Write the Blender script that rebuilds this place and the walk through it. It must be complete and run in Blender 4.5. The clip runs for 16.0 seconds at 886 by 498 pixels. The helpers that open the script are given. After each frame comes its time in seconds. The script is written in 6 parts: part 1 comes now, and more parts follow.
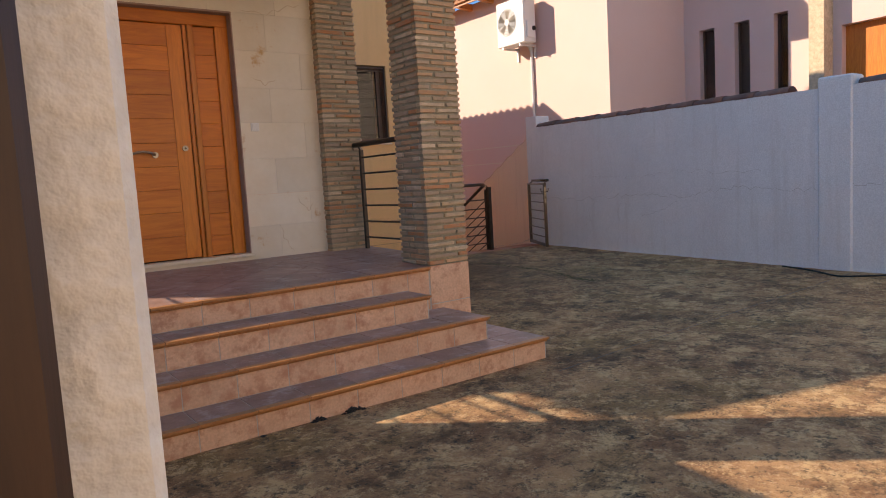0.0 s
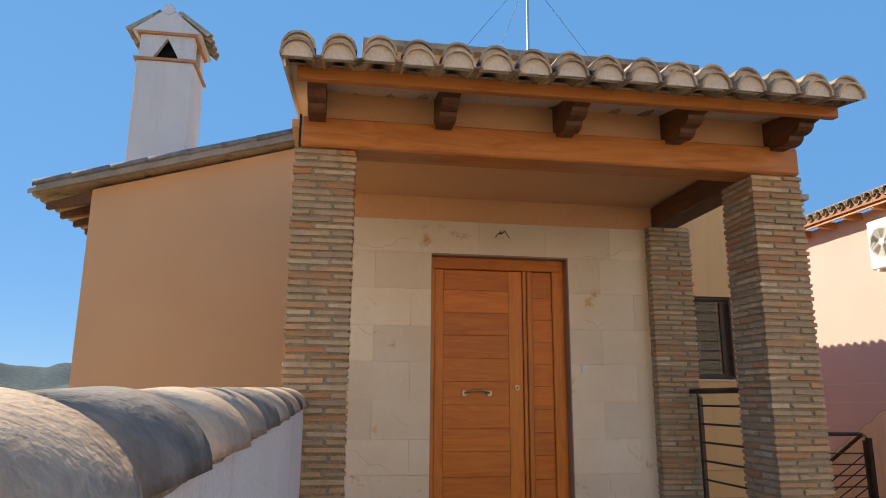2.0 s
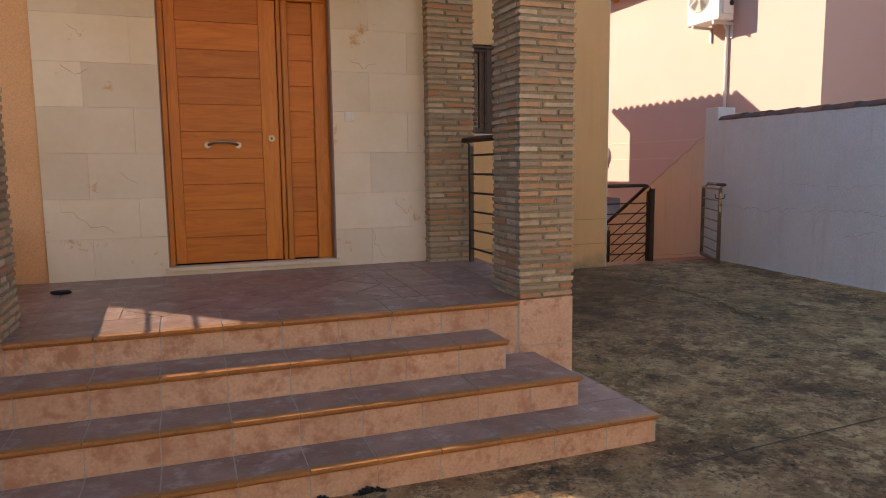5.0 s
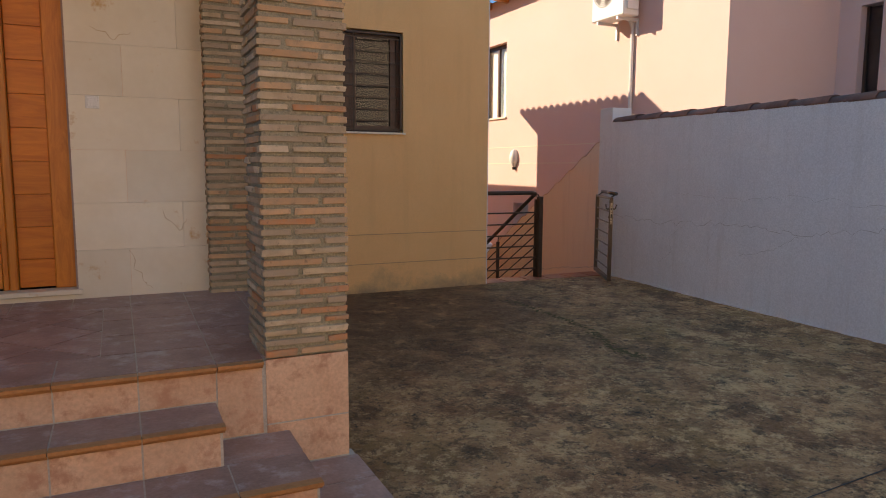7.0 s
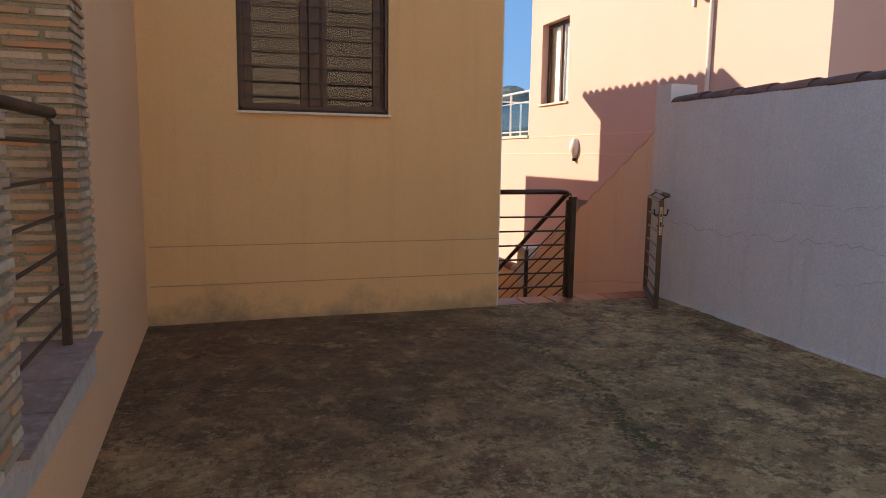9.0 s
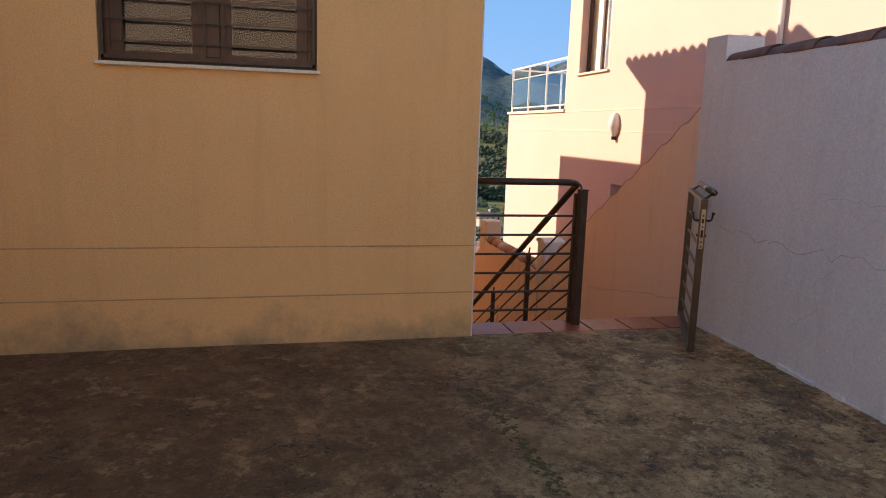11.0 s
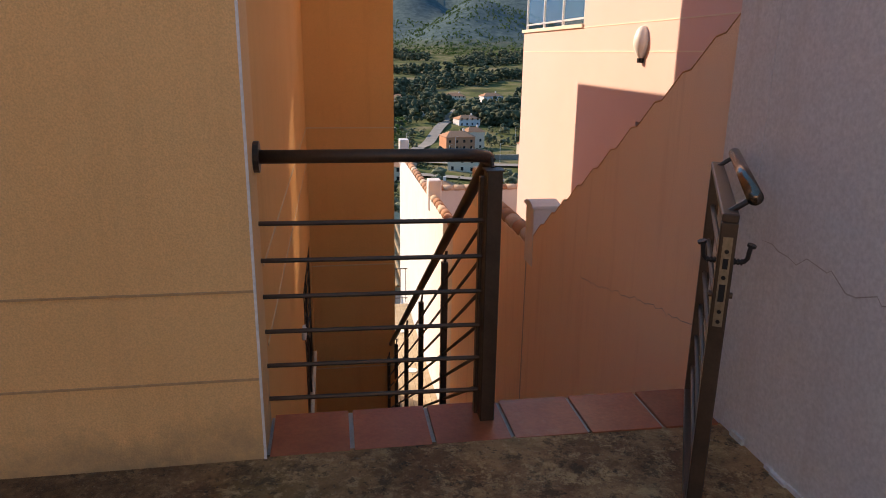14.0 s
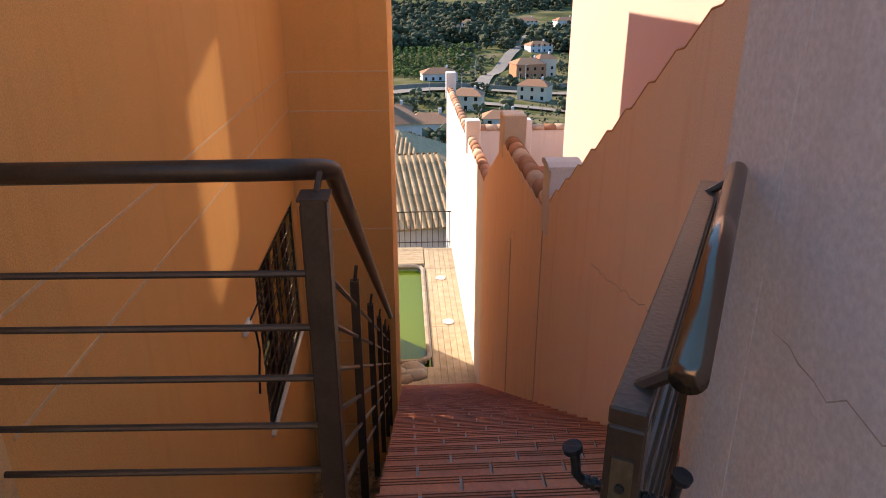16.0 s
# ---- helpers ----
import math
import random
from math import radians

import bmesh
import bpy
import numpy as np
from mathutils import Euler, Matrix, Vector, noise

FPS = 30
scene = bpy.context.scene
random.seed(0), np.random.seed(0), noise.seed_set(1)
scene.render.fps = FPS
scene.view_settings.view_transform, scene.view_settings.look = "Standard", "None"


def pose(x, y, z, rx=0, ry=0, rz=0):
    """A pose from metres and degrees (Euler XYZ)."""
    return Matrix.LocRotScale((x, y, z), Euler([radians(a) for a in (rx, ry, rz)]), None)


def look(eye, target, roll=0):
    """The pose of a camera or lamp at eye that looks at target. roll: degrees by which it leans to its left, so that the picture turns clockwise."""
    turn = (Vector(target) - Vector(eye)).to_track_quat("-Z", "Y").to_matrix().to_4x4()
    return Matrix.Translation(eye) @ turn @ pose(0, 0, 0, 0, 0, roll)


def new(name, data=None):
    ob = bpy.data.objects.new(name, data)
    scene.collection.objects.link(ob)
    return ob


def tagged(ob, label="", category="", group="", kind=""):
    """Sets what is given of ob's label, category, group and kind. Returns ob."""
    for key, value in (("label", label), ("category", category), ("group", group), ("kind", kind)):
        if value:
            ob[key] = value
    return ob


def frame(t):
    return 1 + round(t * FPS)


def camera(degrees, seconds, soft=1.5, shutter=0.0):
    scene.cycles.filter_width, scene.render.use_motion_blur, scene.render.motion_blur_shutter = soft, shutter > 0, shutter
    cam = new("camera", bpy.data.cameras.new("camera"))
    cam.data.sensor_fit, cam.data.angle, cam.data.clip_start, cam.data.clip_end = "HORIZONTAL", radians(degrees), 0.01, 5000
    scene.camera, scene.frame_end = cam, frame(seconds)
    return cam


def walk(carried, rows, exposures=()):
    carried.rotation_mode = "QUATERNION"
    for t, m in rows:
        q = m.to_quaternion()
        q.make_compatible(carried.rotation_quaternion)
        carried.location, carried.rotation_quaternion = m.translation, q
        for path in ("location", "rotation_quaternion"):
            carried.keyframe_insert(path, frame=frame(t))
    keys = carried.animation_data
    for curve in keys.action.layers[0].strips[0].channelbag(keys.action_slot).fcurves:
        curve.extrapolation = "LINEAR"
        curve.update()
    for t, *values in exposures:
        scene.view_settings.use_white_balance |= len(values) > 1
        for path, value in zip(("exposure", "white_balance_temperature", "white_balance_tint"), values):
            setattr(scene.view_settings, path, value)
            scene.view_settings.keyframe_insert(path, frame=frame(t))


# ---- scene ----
cam = camera(65.6, 16.0, soft=1.0)
PATH = [
    (0, (0.815, 0.699, 1.254), (1.979, 2.313, 1.051), -3.4),
    (0.5, (0.859, 0.763, 1.263), (1.974, 2.41, 1.052), -2.7),
    (0.6, (0.894, 0.781, 1.283), (1.958, 2.461, 1.073), -3.1),
    (1, (0.922, 0.842, 1.363), (1.848, 2.61, 1.228), -2.5),
    (1.5, (0.971, 0.893, 1.48), (1.711, 2.742, 1.659), -1.2),
    (2, (0.988, 0.812, 1.539), (1.28, 2.744, 1.968), 0.4),
    (2.1, (0.98, 0.829, 1.55), (1.212, 2.765, 1.998), 0.9),
    (2.4, (1.042, 0.739, 1.504), (1.261, 2.662, 2.005), 1.5),
    (2.5, (1.071, 0.738, 1.498), (1.319, 2.657, 2.007), 1.3),
    (3, (1.155, 0.851, 1.494), (1.739, 2.729, 1.857), -0.5),
    (3.5, (1.275, 0.89, 1.426), (1.96, 2.767, 1.511), -0.9),
    (3.7, (1.357, 0.957, 1.415), (2.055, 2.831, 1.397), -1.4),
    (5.8, (2.416, 1.575, 1.401), (3.103, 3.436, 1.153), -0.6),
    (6, (2.552, 1.674, 1.385), (3.243, 3.536, 1.148), 0.2),
    (6.5, (2.893, 1.855, 1.445), (3.69, 3.668, 1.17), -1.1),
    (7, (3.304, 2.064, 1.437), (4.153, 3.86, 1.202), 0.3),
    (7.5, (3.672, 2.316, 1.439), (4.374, 4.174, 1.209), 0.9),
    (8, (4.054, 2.54, 1.478), (4.789, 4.385, 1.247), 1.6),
    (8.5, (4.457, 2.844, 1.431), (5.239, 4.669, 1.186), 0.6),
    (8.7, (4.621, 3.017, 1.462), (5.306, 4.88, 1.213), 0.3),
    (11, (6.064, 4.815, 1.479), (6.52, 6.732, 1.138), 1.8),
    (11.5, (6.425, 5.149, 1.453), (6.898, 7.065, 1.125), 0.3),
    (12, (6.672, 5.577, 1.487), (6.992, 7.523, 1.155), 0.5),
    (12.5, (6.908, 5.892, 1.472), (7.224, 7.827, 1.076), 2.8),
    (13, (7.202, 6.286, 1.485), (7.604, 8.19, 1.023), 0.3),
    (13.5, (7.455, 6.676, 1.511), (7.78, 8.575, 0.976), 0.7),
    (14, (7.691, 7.111, 1.492), (7.999, 9.009, 0.944), 0.8),
    (14.5, (7.929, 7.442, 1.507), (8.27, 9.308, 0.875), -0.0),
    (15, (8.198, 7.700, 1.515), (8.392, 9.562, 0.810), 0.3),
    (15.3, (8.299, 7.835, 1.514), (8.453, 9.696, 0.797), 0.6),
    (15.5, (8.364, 7.932, 1.505), (8.497, 9.794, 0.789), 0.8),
    (16, (8.505, 8.146, 1.534), (8.612, 10.0, 0.793), 0.0),
]
SUN_DIR = Vector((-0.731, 0.6825, 0.466)).normalized()   # towards the sun
rows_in = [(t, look(eye, target, roll)) for t, eye, target, roll in PATH]
walk(cam, rows_in, exposures=[(0.0, 1.70, 8200, 14), (1.0, 1.80, 8300, 15), (1.5, 1.80, 8200, 11), (2.0, 1.52, 8000, 8), (2.8, 1.44, 8000, 8), (3.5, 1.57, 8300, 11), (6.0, 1.70, 8800, 14),
                              (7.5, 1.56, 9000, 15), (8.5, 1.57, 8900, 16), (11.0, 1.80, 9000, 18), (13.0, 1.60, 9000, 19), (14.0, 1.52, 9000, 20), (15.0, 1.62, 8900, 21), (16.0, 1.92, 8900, 21)])

# ---- light ----
world = bpy.data.worlds.new("sky")
scene.world = world
world.use_nodes = True
wn = world.node_tree.nodes
sky = wn.new("ShaderNodeTexSky")
sky.sky_type = "NISHITA"
sky.sun_disc = False
sky.sun_elevation = math.asin(SUN_DIR.z)
sky.sun_rotation = math.atan2(SUN_DIR.x, SUN_DIR.y)
sky.altitude = 200
sky.air_density = 0.72
sky.dust_density = 0.0
sky.ozone_density = 3.0
cap = wn.new("ShaderNodeMix")
cap.data_type, cap.blend_type = "RGBA", "DARKEN"
cap.inputs[0].default_value = 0.93
cap.inputs[7].default_value = (0.23, 0.84, 2.05, 1)
world.node_tree.links.new(sky.outputs[0], cap.inputs[6])
world.node_tree.links.new(cap.outputs[2], wn["Background"].inputs[0])
wn["Background"].inputs[1].default_value = 0.15
sun_data = bpy.data.lights.new("sun", "SUN")
sun_data.energy = 2.35
sun_data.angle = radians(0.5)
sun_data.color = (1.0, 0.92, 0.84)
sun = new("sun", sun_data)
sun.matrix_world = look(SUN_DIR * 50, (0, 0, 0))
# sunlight that the neighbour's open window throws back onto the orange wall
glint_data = bpy.data.lights.new("window_reflection", "AREA")
glint_data.shape, glint_data.size, glint_data.size_y = "RECTANGLE", 0.50, 1.14
glint_data.spread = radians(1.2)
glint_data.energy = 0.22
glint_data.color = (1.0, 0.92, 0.84)
glint = new("window_reflection", glint_data)
glint.matrix_world = look((11.80, 16.98, 3.40), (7.405, 12.12, 0.44))


# ---- materials ----
def mat(name, c1, c2, scale=3.0, rough=0.8, bump=0.15, bump_scale=60.0, metal=0.0, spread=0.35,
        piece=0.0, island=0.0, spots=None, detail=6.0, coat=0.0, grainy=0.12, damp=None, streak=None):
    """Two-tone procedural surface: large mottling, fine grain, relief, and a tint that differs piece by piece."""
    m = bpy.data.materials.new(name)
    m.use_nodes = True
    n, l = m.node_tree.nodes, m.node_tree.links
    b = n["Principled BSDF"]
    tc = n.new("ShaderNodeTexCoord")
    geo = n.new("ShaderNodeNewGeometry")
    big = n.new("ShaderNodeTexNoise")
    big.inputs["Scale"].default_value = scale
    big.inputs["Detail"].default_value = detail
    big.inputs["Roughness"].default_value = 0.62
    l.new(geo.outputs["Position"], big.inputs["Vector"])
    ramp = n.new("ShaderNodeValToRGB")
    ramp.color_ramp.elements[0].position = 0.5 - spread / 2
    ramp.color_ramp.elements[1].position = 0.5 + spread / 2
    ramp.color_ramp.elements[0].color = (*c1, 1)
    ramp.color_ramp.elements[1].color = (*c2, 1)
    l.new(big.outputs["Fac"], ramp.inputs["Fac"])
    col = ramp.outputs["Color"]
    fine = n.new("ShaderNodeTexNoise")
    fine.inputs["Scale"].default_value = bump_scale
    fine.inputs["Detail"].default_value = 4.0
    l.new(geo.outputs["Position"], fine.inputs["Vector"])
    grain = n.new("ShaderNodeMapRange")
    grain.inputs["From Min"].default_value = 0.3
    grain.inputs["From Max"].default_value = 0.7
    grain.inputs["To Min"].default_value = 1 - grainy
    grain.inputs["To Max"].default_value = 1 + grainy * 0.7
    l.new(fine.outputs["Fac"], grain.inputs["Value"])

    def times(colour, value):
        mix = n.new("ShaderNodeVectorMath")
        mix.operation = "SCALE"
        l.new(colour, mix.inputs[0])
        l.new(value, mix.inputs["Scale"])
        return mix.outputs[0]

    col = times(col, grain.outputs[0])
    for amount, source in ((piece, "object"), (island, "island")):
        if amount:
            r = n.new("ShaderNodeMapRange")
            r.inputs["To Min"].default_value = 1 - amount
            r.inputs["To Max"].default_value = 1 + amount * 0.6
            if source == "object":
                l.new(n.new("ShaderNodeObjectInfo").outputs["Random"], r.inputs["Value"])
            else:
                l.new(geo.outputs["Random Per Island"], r.inputs["Value"])
            col = times(col, r.outputs[0])
    if spots:
        colour, s_scale, lo, hi = spots
        sp = n.new("ShaderNodeTexNoise")
        sp.inputs["Scale"].default_value = s_scale
        sp.inputs["Detail"].default_value = 8.0
        sp.inputs["Roughness"].default_value = 0.7
        l.new(geo.outputs["Position"], sp.inputs["Vector"])
        r = n.new("ShaderNodeMapRange")
        r.inputs["From Min"].default_value = lo
        r.inputs["From Max"].default_value = hi
        l.new(sp.outputs["Fac"], r.inputs["Value"])
        mx = n.new("ShaderNodeMix")
        mx.data_type = "RGBA"
        l.new(r.outputs[0], mx.inputs[0])
        l.new(col, mx.inputs[6])
        mx.inputs[7].default_value = (*colour, 1)
        col = mx.outputs[2]
    if streak:
        # faint runs of dirt washed down the wall, with small specks
        colour, strength = streak
        mp = n.new("ShaderNodeMapping")
        mp.inputs["Scale"].default_value = (7.0, 7.0, 0.55)
        l.new(geo.outputs["Position"], mp.inputs["Vector"])
        for vec, s_scale, lo, hi, amount in ((mp.outputs[0], 1.0, 0.52, 0.74, strength), (geo.outputs["Position"], 26.0, 0.66, 0.72, strength * 1.3)):
            sn = n.new("ShaderNodeTexNoise")
            sn.inputs["Scale"].default_value = s_scale
            sn.inputs["Detail"].default_value = 7.0
            sn.inputs["Roughness"].default_value = 0.7
            l.new(vec, sn.inputs["Vector"])
            sr = n.new("ShaderNodeMapRange")
            sr.inputs["From Min"].default_value, sr.inputs["From Max"].default_value = lo, hi
            sr.inputs["To Max"].default_value = amount
            l.new(sn.outputs["Fac"], sr.inputs["Value"])
            sm = n.new("ShaderNodeMix")
            sm.data_type = "RGBA"
            l.new(sr.outputs[0], sm.inputs[0])
            l.new(col, sm.inputs[6])
            sm.inputs[7].default_value = (*colour, 1)
            col = sm.outputs[2]
    if damp:
        # grey-green water stains creeping up from the foot of the render
        colour, top = damp
        sep = n.new("ShaderNodeSeparateXYZ")
        l.new(geo.outputs["Position"], sep.inputs[0])
        st = n.new("ShaderNodeTexNoise")
        st.inputs["Scale"].default_value = 2.6
        st.inputs["Detail"].default_value = 9.0
        st.inputs["Roughness"].default_value = 0.72
        l.new(geo.outputs["Position"], st.inputs["Vector"])
        up = n.new("ShaderNodeMapRange")
        up.inputs["From Min"].default_value, up.inputs["From Max"].default_value = 0.0, top
        up.inputs["To Min"].default_value, up.inputs["To Max"].default_value = 0.27, -0.14
        l.new(sep.outputs["Z"], up.inputs["Value"])
        ad = n.new("ShaderNodeMath")
        ad.operation = "ADD"
        l.new(st.outputs["Fac"], ad.inputs[0])
        l.new(up.outputs[0], ad.inputs[1])
        mr = n.new("ShaderNodeMapRange")
        mr.inputs["From Min"].default_value, mr.inputs["From Max"].default_value = 0.52, 0.92
        l.new(ad.outputs[0], mr.inputs["Value"])
        dm = n.new("ShaderNodeMix")
        dm.data_type = "RGBA"
        l.new(mr.outputs[0], dm.inputs[0])
        l.new(col, dm.inputs[6])
        dm.inputs[7].default_value = (*colour, 1)
        col = dm.outputs[2]
    l.new(col, b.inputs["Base Color"])
    b.inputs["Roughness"].default_value = rough
    b.inputs["Metallic"].default_value = metal
    b.inputs["Coat Weight"].default_value = coat
    if bump:
        bp = n.new("ShaderNodeBump")
        bp.inputs["Strength"].default_value = bump
        bp.inputs["Distance"].default_value = 0.01
        l.new(fine.outputs["Fac"], bp.inputs["Height"])
        l.new(bp.outputs[0], b.inputs["Normal"])
    return m


def wood(name, c1, c2, axis="Z", rough=0.35, ring=9.0, piece=0.12):
    """Varnished wood, its grain drawn out along one axis."""
    m = bpy.data.materials.new(name)
    m.use_nodes = True
    n, l = m.node_tree.nodes, m.node_tree.links
    b = n["Principled BSDF"]
    geo = n.new("ShaderNodeNewGeometry")
    mp = n.new("ShaderNodeMapping")
    s = {"X": (0.12, 1, 1), "Y": (1, 0.12, 1), "Z": (1, 1, 0.12)}[axis]
    mp.inputs["Scale"].default_value = [v * ring for v in s]
    l.new(geo.outputs["Position"], mp.inputs["Vector"])
    nz = n.new("ShaderNodeTexNoise")
    nz.inputs["Scale"].default_value = 2.0
    nz.inputs["Detail"].default_value = 9.0
    nz.inputs["Roughness"].default_value = 0.65
    nz.inputs["Distortion"].default_value = 1.6
    l.new(mp.outputs[0], nz.inputs["Vector"])
    ramp = n.new("ShaderNodeValToRGB")
    ramp.color_ramp.elements[0].position, ramp.color_ramp.elements[1].position = 0.36, 0.62
    ramp.color_ramp.elements[0].color, ramp.color_ramp.elements[1].color = (*c1, 1), (*c2, 1)
    l.new(nz.outputs["Fac"], ramp.inputs["Fac"])
    r = n.new("ShaderNodeMapRange")
    r.inputs["To Min"].default_value, r.inputs["To Max"].default_value = 1 - piece, 1 + piece
    l.new(n.new("ShaderNodeObjectInfo").outputs["Random"], r.inputs["Value"])
    mix = n.new("ShaderNodeVectorMath")
    mix.operation = "SCALE"
    l.new(ramp.outputs[0], mix.inputs[0])
    l.new(r.outputs[0], mix.inputs["Scale"])
    l.new(mix.outputs[0], b.inputs["Base Color"])
    b.inputs["Roughness"].default_value = rough
    bp = n.new("ShaderNodeBump")
    bp.inputs["Strength"].default_value = 0.12
    bp.inputs["Distance"].default_value = 0.004
    l.new(nz.outputs["Fac"], bp.inputs["Height"])
    l.new(bp.outputs[0], b.inputs["Normal"])
    return m


def glass(name, tint=(0.9, 0.95, 0.95), rough=0.0):
    m = bpy.data.materials.new(name)
    m.use_nodes = True
    b = m.node_tree.nodes["Principled BSDF"]
    b.inputs["Base Color"].default_value = (*tint, 1)
    b.inputs["Transmission Weight"].default_value = 1.0
    b.inputs["Roughness"].default_value = rough
    b.inputs["IOR"].default_value = 1.45
    return m


def mixing(m):
    """Small helpers that chain noise and mixes inside one material."""
    n, l = m.node_tree.nodes, m.node_tree.links
    geo = n.new("ShaderNodeNewGeometry")

    def nz(scale, detail=8.0, rough=0.65, distort=0.0):
        t = n.new("ShaderNodeTexNoise")
        t.inputs["Scale"].default_value, t.inputs["Detail"].default_value = scale, detail
        t.inputs["Roughness"].default_value, t.inputs["Distortion"].default_value = rough, distort
        l.new(geo.outputs["Position"], t.inputs["Vector"])
        return t.outputs["Fac"]

    def span(value, lo, hi, a=0.0, b=1.0):
        r = n.new("ShaderNodeMapRange")
        for key, v in (("From Min", lo), ("From Max", hi), ("To Min", a), ("To Max", b)):
            r.inputs[key].default_value = v
        l.new(value, r.inputs["Value"])
        return r.outputs[0]

    def mix(fac, a, b, mode="MIX"):
        x = n.new("ShaderNodeMix")
        x.data_type, x.blend_type = "RGBA", mode
        l.new(fac, x.inputs[0])
        for socket, v in ((x.inputs[6], a), (x.inputs[7], b)):
            if isinstance(v, tuple):
                socket.default_value = (*v, 1)
            else:
                l.new(v, socket)
        return x.outputs[2]

    def bump(value, strength, distance=0.01):
        bp = n.new("ShaderNodeBump")
        bp.inputs["Strength"].default_value, bp.inputs["Distance"].default_value = strength, distance
        l.new(value, bp.inputs["Height"])
        l.new(bp.outputs[0], n["Principled BSDF"].inputs["Normal"])
    return n, l, nz, span, mix, bump


def stained_concrete():
    """Worn forecourt concrete: bare pale patches, rust-brown film, dark lichen, moss and black specks."""
    m = bpy.data.materials.new("stained_concrete")
    m.use_nodes = True
    n, l, nz, span, mix, bump = mixing(m)
    b = n["Principled BSDF"]
    base = mix(span(nz(2.4, 15, 0.82, 0.1), 0.44, 0.56), (0.225, 0.104, 0.044), (0.49, 0.268, 0.122))
    base = mix(span(nz(0.75, 12, 0.74, 0.2), 0.50, 0.62, 0, 0.6), base, (0.225, 0.135, 0.036))
    base = mix(span(nz(3.4, 15, 0.84), 0.525, 0.56, 0, 0.85), base, (0.64, 0.405, 0.195))
    base = mix(span(nz(9.5, 14, 0.82), 0.54, 0.575, 0, 0.6), base, (0.66, 0.44, 0.23))
    base = mix(span(nz(7.2, 14, 0.82), 0.545, 0.575, 0, 0.75), base, (0.075, 0.044, 0.02))
    dark = span(nz(1.6, 15, 0.82, 0.1), 0.525, 0.575, 0, 0.72)
    base = mix(dark, base, (0.10, 0.052, 0.021))
    # a wide irregular dark brown spread in front of the house wall
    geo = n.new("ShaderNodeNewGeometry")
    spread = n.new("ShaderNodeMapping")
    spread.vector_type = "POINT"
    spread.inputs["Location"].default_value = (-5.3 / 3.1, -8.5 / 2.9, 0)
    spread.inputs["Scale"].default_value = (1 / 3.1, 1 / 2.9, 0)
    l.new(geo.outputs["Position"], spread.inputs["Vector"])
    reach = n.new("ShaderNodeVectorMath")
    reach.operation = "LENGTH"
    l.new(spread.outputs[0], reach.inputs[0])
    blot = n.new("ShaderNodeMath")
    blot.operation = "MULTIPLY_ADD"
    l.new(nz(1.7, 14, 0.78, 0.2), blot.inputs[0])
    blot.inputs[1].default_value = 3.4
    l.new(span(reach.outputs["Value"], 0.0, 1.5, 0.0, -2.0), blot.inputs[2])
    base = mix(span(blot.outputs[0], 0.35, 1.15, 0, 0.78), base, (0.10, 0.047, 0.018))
    base = mix(span(nz(4.5, 14, 0.82), 0.555, 0.585, 0, 0.6), base, (0.42, 0.24, 0.11))
    base = mix(span(nz(34, 5, 0.7), 0.58, 0.66, 0, 0.75), base, (0.035, 0.025, 0.016))
    specks = mix(span(nz(21, 5, 0.8), 0.575, 0.60, 0, 0.92), base, (0.022, 0.017, 0.012))
    base = mix(span(nz(1.6, 6, 0.6), 0.50, 0.58), base, specks)
    base = mix(span(nz(60, 4, 0.7), 0.60, 0.70, 0, 0.35), base, (0.50, 0.42, 0.31))
    base = mix(span(nz(9, 8, 0.75), 0.35, 0.65, 0.0, 0.45), base, (0.5, 0.5, 0.5), "OVERLAY")
    l.new(base, b.inputs["Base Color"])
    b.inputs["Roughness"].default_value = 0.88
    bump(nz(38, 9, 0.8), 0.9, 0.012)
    return m


def mixed_brick():
    """Thin handmade bricks, buff, grey-brown and some fired orange."""
    m = bpy.data.materials.new("thin_brick")
    m.use_nodes = True
    n, l, nz, span, mix, bump = mixing(m)
    b = n["Principled BSDF"]
    ramp = n.new("ShaderNodeValToRGB")
    ramp.color_ramp.interpolation = "CONSTANT"
    e = ramp.color_ramp.elements
    e[0].position, e[0].color = 0.0, (0.56, 0.41, 0.26, 1)
    e[1].position, e[1].color = 0.90, (0.55, 0.24, 0.11, 1)
    for p, c in ((0.18, (0.50, 0.36, 0.24)), (0.36, (0.62, 0.37, 0.205)), (0.52, (0.43, 0.315, 0.215)), (0.66, (0.66, 0.51, 0.35)), (0.78, (0.54, 0.31, 0.165))):
        k = e.new(p)
        k.color = (*c, 1)
    l.new(n.new("ShaderNodeObjectInfo").outputs["Random"], ramp.inputs["Fac"])
    col = mix(span(nz(11, 8, 0.7), 0.4, 0.62, 0, 0.6), ramp.outputs[0], (0.36, 0.27, 0.18))
    col = mix(span(nz(28, 8, 0.75), 0.58, 0.68, 0, 0.6), col, (0.15, 0.11, 0.08))
    l.new(col, b.inputs["Base Color"])
    b.inputs["Roughness"].default_value = 0.92
    bump(nz(70, 6, 0.75), 0.6, 0.006)
    return m


